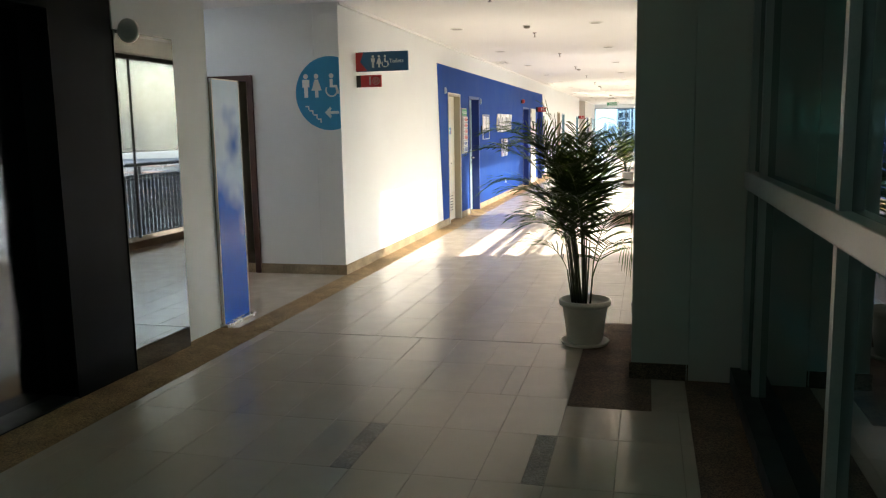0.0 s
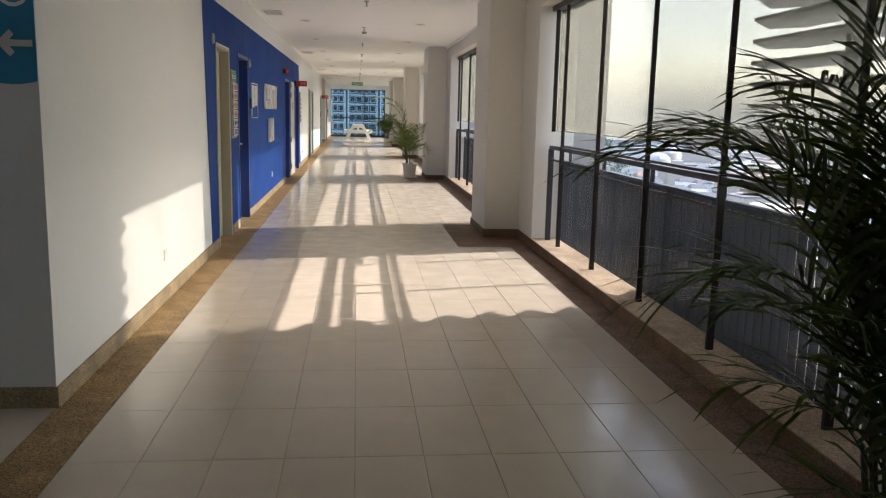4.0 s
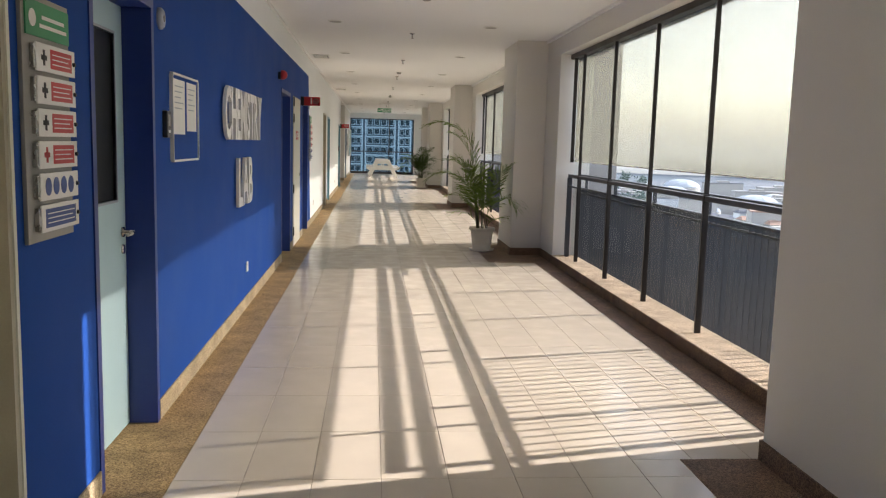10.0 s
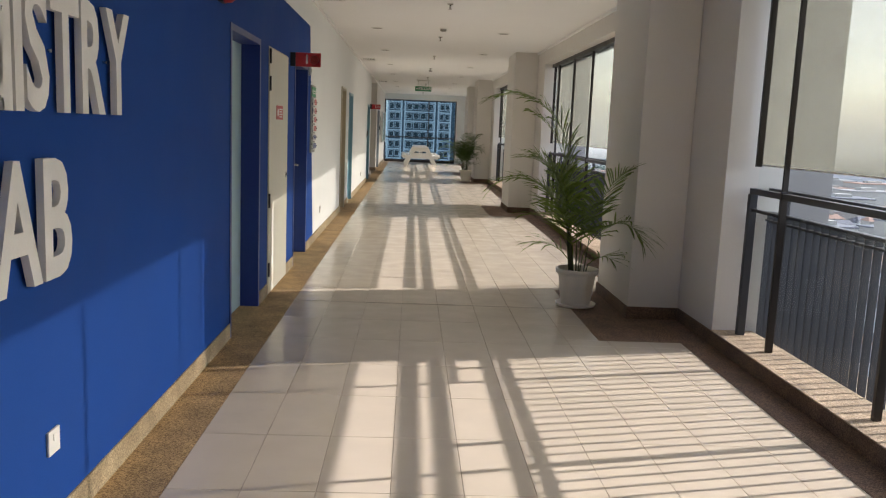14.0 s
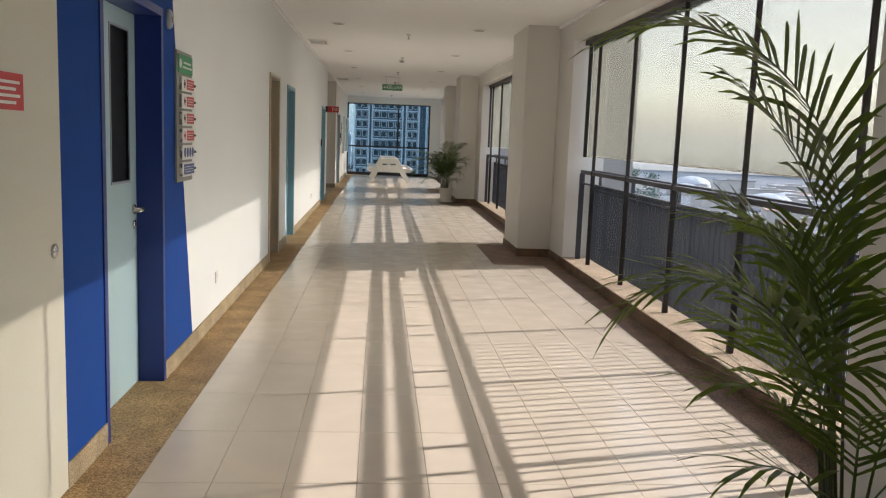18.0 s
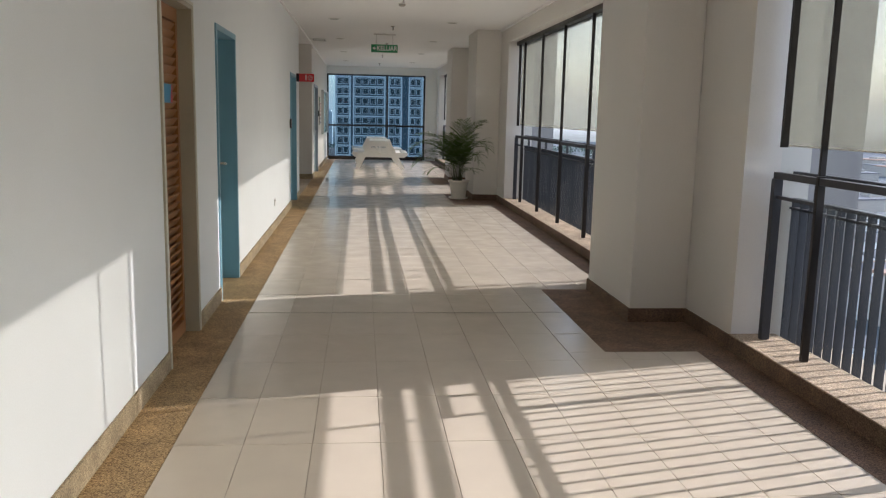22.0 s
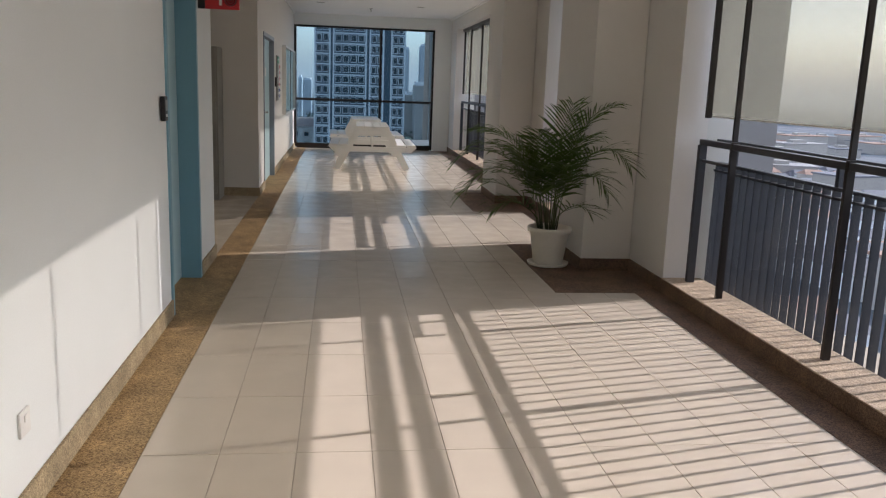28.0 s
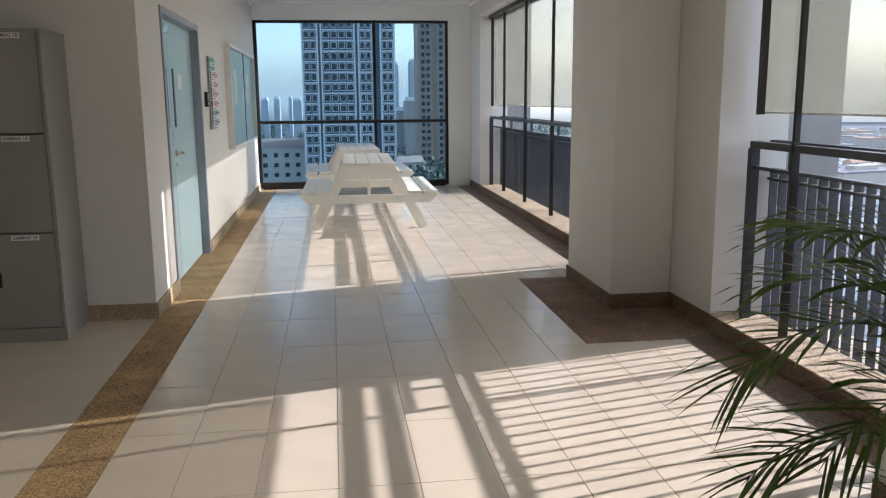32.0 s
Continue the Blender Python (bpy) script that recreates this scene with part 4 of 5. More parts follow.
for y0, z0 in ((0.25, 0.35), (0.75, 0.5), (1.7, 0.3), (2.2, 0.5)):
    part("sheet", box(bmesh.new(), 0.0125, 0.0135, y0, y0 + 0.3, z0, z0 + 0.42), M_WHITE, dc, "white printed sheet")

# lockers in the alcove
def locker(x0, x1, y0, y1, labels):
    """Steel locker of three boxes, one above the other."""
    lk = thing("locker", "grey steel locker with three stacked doors and label strips", "locker", (x1, y0, 0), "lockers")
    w, dp, h = x1 - x0, y1 - y0, 1.81
    for s in ((-w, -w + 0.018, 0, dp, 0.07, h), (-0.018, 0, 0, dp, 0.07, h)):
        part("side_panel", boxes(s), M_GREY, lk)
    part("back_panel", boxes((-w + 0.018, -0.018, dp - 0.01, dp, 0.07, h)), M_GREY, lk)
    part("top_panel", boxes((-w + 0.018, -0.018, 0, dp - 0.01, h - 0.02, h)), M_GREY, lk)
    part("base_panel", boxes((-w + 0.018, -0.018, 0.0, dp - 0.01, 0.07, 0.085)), M_GREY, lk)
    part("plinth", box(bmesh.new(), -w + 0.002, -0.002, 0.012, dp, 0, 0.069), M_GREY, lk)
    for i in range(3):
        z0 = 0.09 + i * 0.57
        dr = part("door", box(bmesh.new(), -w + 0.022, -0.022, -0.004, 0.012, z0, z0 + 0.562, 0.002), M_GREY, lk)
        hd = part("handle", box(bmesh.new(), -w + 0.055, -w + 0.085, -0.022, -0.0045, z0 + 0.25, z0 + 0.34, 0.004), M_BLACK, dr, "dark upright handle")
        part("label_strip", box(bmesh.new(), -w * 0.62, -w * 0.25, -0.006, -0.0045, z0 + 0.525, z0 + 0.555), M_WHITE, dr, "white label")
        words("label_words", labels[2 - i], 0.026, 0.0004, M_BLACK, dr, facing_south(-w * 0.435, -0.0066, z0 + 0.54), bold=0.0003)


for q, labels in enumerate((("GAMING 1B", "GAMING 1A", "GAMING 2A"), ("GAMING 1C", "GAMING 1A", "GAMING 2A"), ("GAMING 1C", "GAMING 1A", "GAMING 2A"))):
    locker(-0.42 - 0.42 * (q + 1), -0.42 - 0.42 * q - 0.004, 41.8, 42.235, labels)

# ---- picnic table ----
def plank(bm, a, b, w, t, up=(0, 0, 1)):
    """A board from a to b of width w and thickness t; up gives its thin way."""
    a, b = Vector(a), Vector(b)
    d = (b - a).normalized()
    u = Vector(up)
    s = d.cross(u).normalized()
    u = s.cross(d)
    v = [bm.verts.new(p + i * s * w / 2 + j * u * t / 2) for p in (a, b) for i in (-1, 1) for j in (-1, 1)]
    for q in ((0, 1, 3, 2), (4, 6, 7, 5), (0, 4, 5, 1), (2, 3, 7, 6), (0, 2, 6, 4), (1, 5, 7, 3)):
        bm.faces.new([v[i] for i in q])
    bmesh.ops.bevel(bm, geom=list({e for x in v for e in x.link_edges}), offset=0.004, segments=2, affect="EDGES")
    return bm


def picnic_table(x, y, rz, label):
    """A-frame table: four top boards, two boards a bench, splayed legs, a deep apron at each end."""
    pt = thing("picnic_table", label, "picnic table", (x, y, 0), "picnic tables", rz=rz)
    ln = 0.82
    for i in range(4):
        u = -0.21 + 0.14 * i
        part("top_plank", plank(bmesh.new(), (u, -ln, 0.735), (u, ln, 0.735), 0.128, 0.03), M_TABLE, pt)
    for sx in (-1, 1):
        for i in range(2):
            u = sx * (0.48 + 0.165 * i)
            part("bench_plank", plank(bmesh.new(), (u, -ln, 0.435), (u, ln, 0.435), 0.148, 0.03), M_TABLE, pt)
        for v in (-0.44, 0.44):
            part("leg", plank(bmesh.new(), (sx * 0.60, v, 0.003), (sx * 0.22, v, 0.715), 0.105, 0.04, (0, 1, 0)), M_TABLE, pt)
    for v in (-1, 1):
        part("cross_beam", prism([(-0.74, 0.418), (-0.64, 0.33), (0.64, 0.33), (0.74, 0.418)], "y", v * 0.805 - 0.02, v * 0.805 + 0.02), M_TABLE, pt)
        part("apron", prism([(-0.27, 0.718), (-0.31, 0.60), (0.31, 0.60), (0.27, 0.718)], "y", v * 0.805 - 0.015, v * 0.805 + 0.015), M_TABLE, pt)
        part("brace", plank(bmesh.new(), (0, v * 0.46, 0.40), (0, v * 0.1, 0.715), 0.07, 0.035, (1, 0, 0)), M_TABLE, pt)


picnic_table(1.565, 46.24, -1.0, "cream white wooden picnic table with joined benches, sunlit")
picnic_table(1.52, 48.75, 1.0, "cream white wooden picnic table beside the end window")

# ---- potted palms ----
def frond(rng, length, rise, droop, leaf, width, dense, gap=0.0, m=None, keep=None):
    """One feather leaf: an arched rib with two rows of narrow leaflets, growing along +x."""
    bm = bmesh.new()
    n = 22
    pts = []
    p, ang = Vector((0, 0, 0)), rise
    for i in range(n + 1):
        pts.append(p.copy())
        p = p + Vector((math.cos(ang), 0, math.sin(ang))) * (length / n)
        ang -= droop / n * (0.3 + 1.4 * i / n)
    for i in range(n):
        r0, r1 = 0.006 * (1 - 0.8 * i / n), 0.006 * (1 - 0.8 * (i + 1) / n)
        quad = []
        for q, r in ((pts[i], r0), (pts[i + 1], r1)):
            quad.append([bm.verts.new(q + Vector((0, r * math.cos(a), r * math.sin(a)))) for a in (0.5, 2.6, 4.7)])
        for j in range(3):
            bm.faces.new((quad[0][j], quad[0][(j + 1) % 3], quad[1][(j + 1) % 3], quad[1][j]))
    count = int(length * dense)
    for k in range(count):
        f = gap + (1 - gap) * (k + rng.random() * 0.5) / count
        if f > 0.985:
            continue
        q = f * n
        i = min(int(q), n - 1)
        base = pts[i].lerp(pts[i + 1], q - i)
        d = (pts[i + 1] - pts[i]).normalized()
        up = Vector((-d.z, 0, d.x))
        for side in (-1, 1):
            ll = leaf * (0.45 + 1.1 * math.sin(math.pi * min(1, 0.12 + 0.84 * f)) ** 0.8) * rng.uniform(0.85, 1.1) * 0.86
            out = (d * (0.62 + 0.8 * f * f) + Vector((0, side, 0)) * (1.0 - 0.3 * f) + up * rng.uniform(0.1, 0.35)).normalized()
            sag, wv = rng.uniform(0.1, 0.42) * ll, d * width * rng.uniform(0.8, 1.15)
            row = [(bm.verts.new(base - wv * 0.3), bm.verts.new(base + wv * 0.3))]
            for q, half in ((0.35, 0.5), (0.7, 0.4)):
                c = base + out * ll * q - Vector((0, 0, sag * q * q))
                c = keep(m, c) if keep else c
                row.append((bm.verts.new(c - wv * half), bm.verts.new(c + wv * half)))
            tip = base + out * ll * 0.97 - Vector((0, 0, sag))
            for (a, b), (c, e) in zip(row, row[1:]):
                bm.faces.new((a, b, e, c))
            bm.faces.new((*row[-1], bm.verts.new(keep(m, tip) if keep else tip)))
    return bm


def palm(x, y, label, seed, fronds, column, pot_h=0.33, leaves=M_LEAF, width=0.0145, dense=29, size=0.24):
    """fronds: height, bearing, rise, length and droop of each frond on its stalk."""
    rng = random.Random(seed)
    face, c0, c1 = column

    def keep(m, q):
        """Leaves press against the column, not into it."""
        w = m @ q
        if w.x + x > face - 0.012 and c0 - 0.02 < w.y + y < c1 + 0.02:
            w.x = face - 0.012 - x
        return m.inverted() @ w

    p = thing("potted_palm", label, "plant", (x, y, 0), "potted palms")
    pot = part("pot", lathe([(0.118, 0.02), (0.125, 0.03), (0.160, pot_h - 0.05), (0.164, pot_h - 0.045), (0.182, pot_h - 0.04), (0.186, pot_h - 0.005), (0.182, pot_h), (0.165, pot_h), (0.16, pot_h - 0.03)], 36), M_POT, p, "white plastic pot with a rolled rim", True)
    part("saucer", lathe([(0.13, 0), (0.165, 0.008), (0.175, 0.03), (0.17, 0.032), (0.155, 0.012), (0.02, 0.011)], 32), M_POT, p, "white plastic saucer", True)
    part("soil", lathe([(0.158, pot_h - 0.055), (0.157, pot_h - 0.045), (0.02, pot_h - 0.038)], 20), M_SOIL, p, "dark potting soil")

    def leaf(at, az, rise, length, droop):
        m = Matrix.Translation(at) @ pose(0, 0, 0, 0, 0, az)
        part("frond", frond(rng, length, math.radians(rise), math.radians(droop), size, width, dense, 0.2, m, keep), leaves, p, m=m)

    for h, az, rise, fl, droop in fronds:
        ca, sa, r1 = math.cos(math.radians(az)), math.sin(math.radians(az)), rng.uniform(0.02, 0.1)
        r2 = r1 + 0.1 * (h - pot_h) + 0.02
        foot, dr = Vector((r1 * ca, r1 * sa, pot_h - 0.05)), Vector((r2 * ca, r2 * sa, h))
        part("cane", tube([foot, foot.lerp(dr, 0.6), dr], 0.0065, 6, 0.7), M_STEM, p, "", True)
        leaf(dr, az, rise, fl, droop)
    return p


def spray(seed, count, az0, az1, h, rise, length, droop):
    """Fronds that fan out between two bearings."""
    rng = random.Random(seed)
    return [(rng.uniform(*h), az0 + (az1 - az0) * ((q * 0.618) % 1.0) + rng.uniform(-6, 6), rng.uniform(*rise), rng.uniform(*length), rng.uniform(*droop)) for q in range(count)]


palm(2.74, 4.91, "tall bushy green palm in a white pot beside a column", 3,
     spray(5, 9, 95, 292, (0.66, 0.92), (74, 86), (0.80, 1.0), (70, 115)) + spray(6, 8, 140, 292, (0.45, 0.74), (68, 80), (0.55, 0.75), (75, 115)) + spray(7, 6, 110, 290, (0.7, 0.95), (80, 89), (0.72, 0.92), (30, 62))
     + [(0.85, 180, 76, 0.95, 105), (0.78, 186, 70, 0.8, 115), (0.62, 182, 72, 0.45, 100), (0.55, 200, 68, 0.35, 100), (0.85, 297, 72, 0.9, 60), (0.6, 299, 70, 0.75, 105), (0.5, 300, 62, 0.72, 125)],
     (3.08, 4.15, 5.55))
palm(2.66, 21.8, "tall slender green palm with arching fronds in a white pot", 8,
     [(0.90, 181, 94, 1.32, 128), (0.95, 172, 86, 0.78, 60), (0.80, 190, 80, 0.66, 88), (0.62, 186, 72, 0.92, 120), (0.50, 180, 64, 0.5, 80), (0.40, 184, 50, 0.34, 75), (0.7, 150, 82, 0.7, 60),
      (0.62, 300, 74, 0.72, 50), (0.44, 303, 62, 0.84, 132), (0.38, 300, 40, 0.32, 70), (0.72, 205, 86, 0.55, 40), (0.46, 236, 74, 0.48, 70),
      (0.78, 96, 64, 0.66, 70), (0.55, 110, 60, 0.6, 85), (0.60, 128, 72, 0.62, 80), (0.50, 268, 80, 0.5, 60)],
     (3.0, 21.37, 22.45), leaves=M_LIME, width=0.021, dense=27, size=0.28)
palm(2.77, 38.36, "low spreading green palm in a white pot on a saucer", 14,
     [(0.55, 178, 76, 0.95, 100), (0.52, 186, 66, 0.98, 125), (0.50, 195, 58, 0.85, 120), (0.45, 180, 50, 0.75, 110), (0.40, 200, 46, 0.5, 100), (0.58, 299, 82, 1.0, 75), (0.60, 270, 86, 0.88, 60),
      (0.55, 297, 70, 1.0, 130), (0.50, 292, 60, 0.8, 125), (0.42, 299, 44, 0.42, 90), (0.55, 240, 80, 0.75, 70), (0.50, 140, 75, 0.8, 70), (0.48, 220, 70, 0.68, 95), (0.55, 282, 76, 0.85, 85),
      (0.50, 165, 72, 0.85, 95), (0.45, 255, 64, 0.6, 100)] + spray(21, 5, 120, 296, (0.40, 0.62), (66, 86), (0.5, 0.78), (50, 95)),
     (3.0, 38.17, 39.25), width=0.018, dense=28, size=0.25)

# ---- ceiling fittings ----
def downlight(x, y):
    d = thing("downlight", "round recessed ceiling downlight, switched off", "ceiling light", (x, y, H_CEIL), "downlights")
    part("rim", lathe([(0.085, -0.008), (0.095, -0.004), (0.095, -0.001)], 24), M_WHITE, d, "", True)
    part("lens", lathe([(0.07, -0.0095), (0.068, -0.0085)], 20), M_GREY, d, "grey lens")


def sprinkler(x, y):
    s = thing("sprinkler", "small brass ceiling sprinkler head", "sprinkler", (x, y, H_CEIL), "sprinklers")
    part("rose", lathe([(0.03, -0.012), (0.036, -0.001)], 16), M_CHROME, s, "", True)
    part("stem", lathe([(0.009, -0.06), (0.011, -0.012)], 10), M_CHROME, s, "", True)
    part("deflector", lathe([(0.022, -0.066), (0.022, -0.0605)], 12), M_CHROME, s)


def detector(x, y):
    s = thing("smoke_detector", "white round smoke detector on the ceiling", "smoke detector", (x, y, H_CEIL), "smoke detectors")
    part("base", lathe([(0.055, -0.012), (0.055, -0.001)], 20), M_WHITE, s, "", True)
    part("head", lathe([(0.025, -0.042), (0.042, -0.034), (0.045, -0.0125)], 20), M_GREY, s, "", True)


def air_vent(x, y):
    v = thing("air_vent", "white rectangular ceiling air vent with slats", "air vent", (x, y, H_CEIL), "air vents")
    part("frame", boxes((-0.15, 0.15, -0.3, -0.27, -0.012, -0.001), (-0.15, 0.15, 0.27, 0.3, -0.012, -0.001), (-0.15, -0.12, -0.27, 0.27, -0.012, -0.001), (0.12, 0.15, -0.27, 0.27, -0.012, -0.001)), M_WHITE, v)
    part("backing", box(bmesh.new(), -0.12, 0.12, -0.27, 0.27, -0.003, -0.001), M_BLACK, v)
    for i in range(6):
        part("slat", boxes((-0.1 + 0.035 * i, -0.08 + 0.035 * i, -0.27, 0.27, -0.01, -0.006)), M_WHITE, v)


for k in range(13):
    y = 6.7 + 3.4 * k
    downlight(2.48, y)
    downlight(0.64, y)
    sprinkler(1.58, 7.5 + 3.4 * k)
for k in range(4):
    detector(1.59, 10.05 + 8.4 * k)
    air_vent(0.22, 15.95 + 8.4 * k)
downlight(1.6, 2.2), sprinkler(2.0, 3.6)

ex = thing("exit_sign", "green hanging exit sign reading KELUAR with a white arrow", "exit sign", (1.48, 39.5, 2.55))
part("panel", box(bmesh.new(), -0.24, 0.24, -0.012, 0.012, 0, 0.14, 0.002), M_GREEN, ex)
words("words", "KELUAR", 0.12, 0.001, M_WHITE, ex, facing_south(0.045, -0.0135, 0.07), 0.86, 0.003)
part("arrow", prism([(-0.22, 0.07), (-0.18, 0.105), (-0.18, 0.08), (-0.155, 0.08), (-0.155, 0.06), (-0.18, 0.06), (-0.18, 0.035)], "y", -0.0145, -0.0125), M_WHITE, ex)
for x in (-0.15, 0.15):
    part("rod", lathe([(0.004, 0.14), (0.004, 0.33)], 6), M_CHROME, ex, m=Matrix.Translation((x, 0, 0)))
part("housing", box(bmesh.new(), -0.2, 0.2, -0.03, 0.03, 0.305, 0.33), M_WHITE, ex)

# ---- lobby at the start ----
built("wall_south", boxes((-3, 4.4, Y_BACK - 0.2, Y_BACK, 0, H_CEIL)), M_WALL, "white wall closing the lobby", "wall")
built("wall_lobby_west", boxes((-0.5, -0.1, Y_BACK, 0.2, 0, H_CEIL), (-0.5, -0.15, 4.34, 4.9, 0, H_CEIL), (-0.5, -0.1, 0.2, 4.34, 2.42, H_CEIL), (-3.0, -0.5, 4.78, 4.9, 0, H_CEIL)), M_WALL, "white lobby wall with a pier beside the lift", "wall")
built("wall_toilet", boxes((-1.05, WEST_X - 0.002, 7.33, 7.45, 0, H_CEIL), (-3.0, -1.05, 7.33, 7.45, 2.12, H_CEIL), (-3.2, -3.0, 4.78, 7.45, 0, H_CEIL), (-3.0, -1.95, 7.33, 7.45, 0, 2.12), (-0.275, -0.002, 7.33, 7.332, 0, 0.001)), M_WALL, "white wall of the toilet lobby", "wall")
built("floor_toilet", boxes((-3.0, -0.002, 4.9, 7.34, -0.2, 0.0), (-3.0, -0.452, 7.34, 9.0, -0.2, 0.0)), M_TILE, "beige tiled floor of the toilet lobby", "floor")
# Added passage; walls darker than the lobby's stand in for the unlit opening
built("wall_toilet_passage", boxes((-2.1, -1.95, 7.45, 9.0, 0, 2.2), (-1.05, -0.9, 7.45, 9.0, 0, 2.2), (-2.1, -0.9, 9.0, 9.1, 0, 2.2), (-2.1, -0.9, 7.45, 9.1, 2.2, 2.3)), M_OLIVE, "added passage toned down for the dark toilet doorway", "wall")
tf = thing("door_10", "dark brown door frame of the toilet passage", "door", kind="structure")
part("door_frame", boxes((-1.06, -1.0, 7.30, 7.46, 0.0, 2.16), (-2.0, -1.94, 7.30, 7.46, 0, 2.16), (-1.94, -1.06, 7.30, 7.46, 2.1, 2.16)), surface("dark_red_timber", (0.07, 0.028, 0.02), 0.5, 0.2, 5, 120, 0.06), tf)
lift = thing("lift_entrance", "steel lift doors in a black stone surround", "lift")
part("door_panel", box(bmesh.new(), -0.34, -0.3, 0.72, 1.915, 0.01, 2.25, 0.003), M_LIFT, lift, "brushed steel sliding door")
part("door_panel", box(bmesh.new(), -0.34, -0.3, 1.925, 3.12, 0.01, 2.25, 0.003), M_LIFT, lift, "brushed steel sliding door")
part("jamb", boxes((-0.45, -0.095, 3.12, 3.68, 0, 2.42)), M_STONE, lift, "polished black stone jamb")
part("jamb", boxes((-0.45, -0.095, 0.2, 0.72, 0, 2.42)), M_STONE, lift, "polished black stone jamb")
part("lintel", boxes((-0.45, -0.095, 0.72, 3.12, 2.25, 2.42)), M_STONE, lift, "polished black stone lintel")
part("sill", boxes((-0.42, -0.1, 0.72, 3.12, 0.001, 0.008)), M_BLACK, lift, "dark metal sill")
mp = thing("stone_panel", "polished grey stone wall panel that mirrors the windows", "wall panel")
part("slab", box(bmesh.new(), -0.45, -0.085, 3.685, 4.335, 0, 2.2, 0.002), surface("polished_grey_stone", (0.30, 0.325, 0.32), -0.06, 0.12, 6, 200, 0, 1.0), mp)
part("head", box(bmesh.new(), -0.45, -0.09, 3.685, 4.335, 2.202, 2.42), M_WALL, mp)
bn = thing("poster_stand", "blue and white poster on a slim upright stand", "poster stand", (-0.125, 5.12, 0))
cl = bpy.data.materials.new("poster_print")
ct, cb = nodes(cl)
cg, cn, cr, cs, ca = (ct.nodes.new("ShaderNode" + q) for q in ("NewGeometry", "TexNoise", "ValToRGB", "SeparateXYZ", "Math"))
ct.links.new(cg.outputs["Position"], cn.inputs["Vector"])
ct.links.new(cg.outputs["Position"], cs.inputs[0])
cn.inputs["Scale"].default_value = 2.6
ca.operation = "MULTIPLY_ADD"
ca.inputs[1].default_value = 0.32
ct.links.new(cs.outputs[2], ca.inputs[0])
ct.links.new(cn.outputs[0], ca.inputs[2])
ct.links.new(ca.outputs[0], cr.inputs[0])
el = cr.color_ramp.elements
el[0].position, el[0].color = 0.72, (0.012, 0.13, 0.68, 1)
el[1].position, el[1].color = 1.22, (0.55, 0.72, 0.92, 1)
ct.links.new(cr.outputs[0], cb.inputs["Base Color"])
cb.inputs["Roughness"].default_value = 0.18
part("print", box(bmesh.new(), -0.008, 0.0, -0.21, 0.21, 0.03, 1.96), cl, bn, "glossy blue print")
part("edge_bar", boxes((-0.014, 0.004, 0.21, 0.222, 0.0, 1.97), (-0.014, 0.004, -0.222, -0.21, 0.0, 1.97), (-0.014, 0.004, -0.21, 0.21, 1.96, 1.97)), M_WHITE, bn)
part("foot", box(bmesh.new(), -0.08, 0.05, -0.24, 0.24, 0.0, 0.028, 0.004), M_CHROME, bn)
rd = thing("lift_indicator", "round grey lift indicator sign standing off the wall", "sign", (-0.09, 3.72, 2.09))
part("disc", lathe([(0.07, -0.012), (0.075, -0.008), (0.075, 0.008), (0.07, 0.012)], 28), M_WHITE, rd, "", True, Matrix.Translation((0.09, 0, 0.1)) @ pose(0, 0, 0, 90, 0, 0))
part("arm", boxes((0.0, 0.03, -0.006, 0.006, 0.09, 0.11)), M_CHROME, rd)

# green glass front of the lobby
gw = thing("window_lobby", "dark green glass front with grey aluminium bars", "window", kind="structure")
M_BAR = surface("grey_aluminium", (0.42, 0.42, 0.40), 0.35, 0.08, 3, 120, 0.03, 0.6)
for y in (-3.9, -1.6, 0.2, 1.83, 3.62, 4.122):
    part("mullion", box(bmesh.new(), 3.72, 3.8, y - 0.025, y + 0.025, 0.1, H_CEIL), M_BAR, gw)
part("transom", box(bmesh.new(), 3.70, 3.82, -4.0, 4.14, 1.18, 1.28, 0.006), M_BAR, gw, "pale grey transom")
part("sill", boxes((3.66, 3.9, -4.0, 4.14, 0.0, 0.1)), M_BLACK, gw)
ys = [-4.0, -1.6, 0.2, 1.83, 3.62, 4.122]
for a, b in zip(ys, ys[1:]):
    for c, d in ((0.1, 1.18), (1.28, H_CEIL)):
        part("pane", box(bmesh.new(), 3.755, 3.765, a + 0.025, b - 0.025, c, d), M_GLASSG if b > 1.9 else M_GLASSL if b > -1 else M_GLASSR, gw)

# sun-shading fins outside the lobby front
fin_m = surface("white_fin_paint", (0.62, 0.63, 0.63), 0.5, 0.06, 2, 80, 0)
lf = thing("sunshade", "stack of pale horizontal sun-shading fins outside the window", "sunshade", (4.4, 0, 0))
fin = mesh_of("fin", prism([(0.0, 2.2), (0.55, 2.2), (0.55, 9.55), (0.36, 9.77), (0.0, 9.3)], "z", -0.012, 0.012), fin_m)
for i in range(26):
    o = new("fin", fin)
    o.location, o.parent = (0, 0, 0.0 + 0.158 * i), lf
for y in (2.4, 5.5, 8.4):
    part("upright", boxes((0.22, 0.3, y, y + 0.06, -0.3, 4.1)), fin_m, lf)

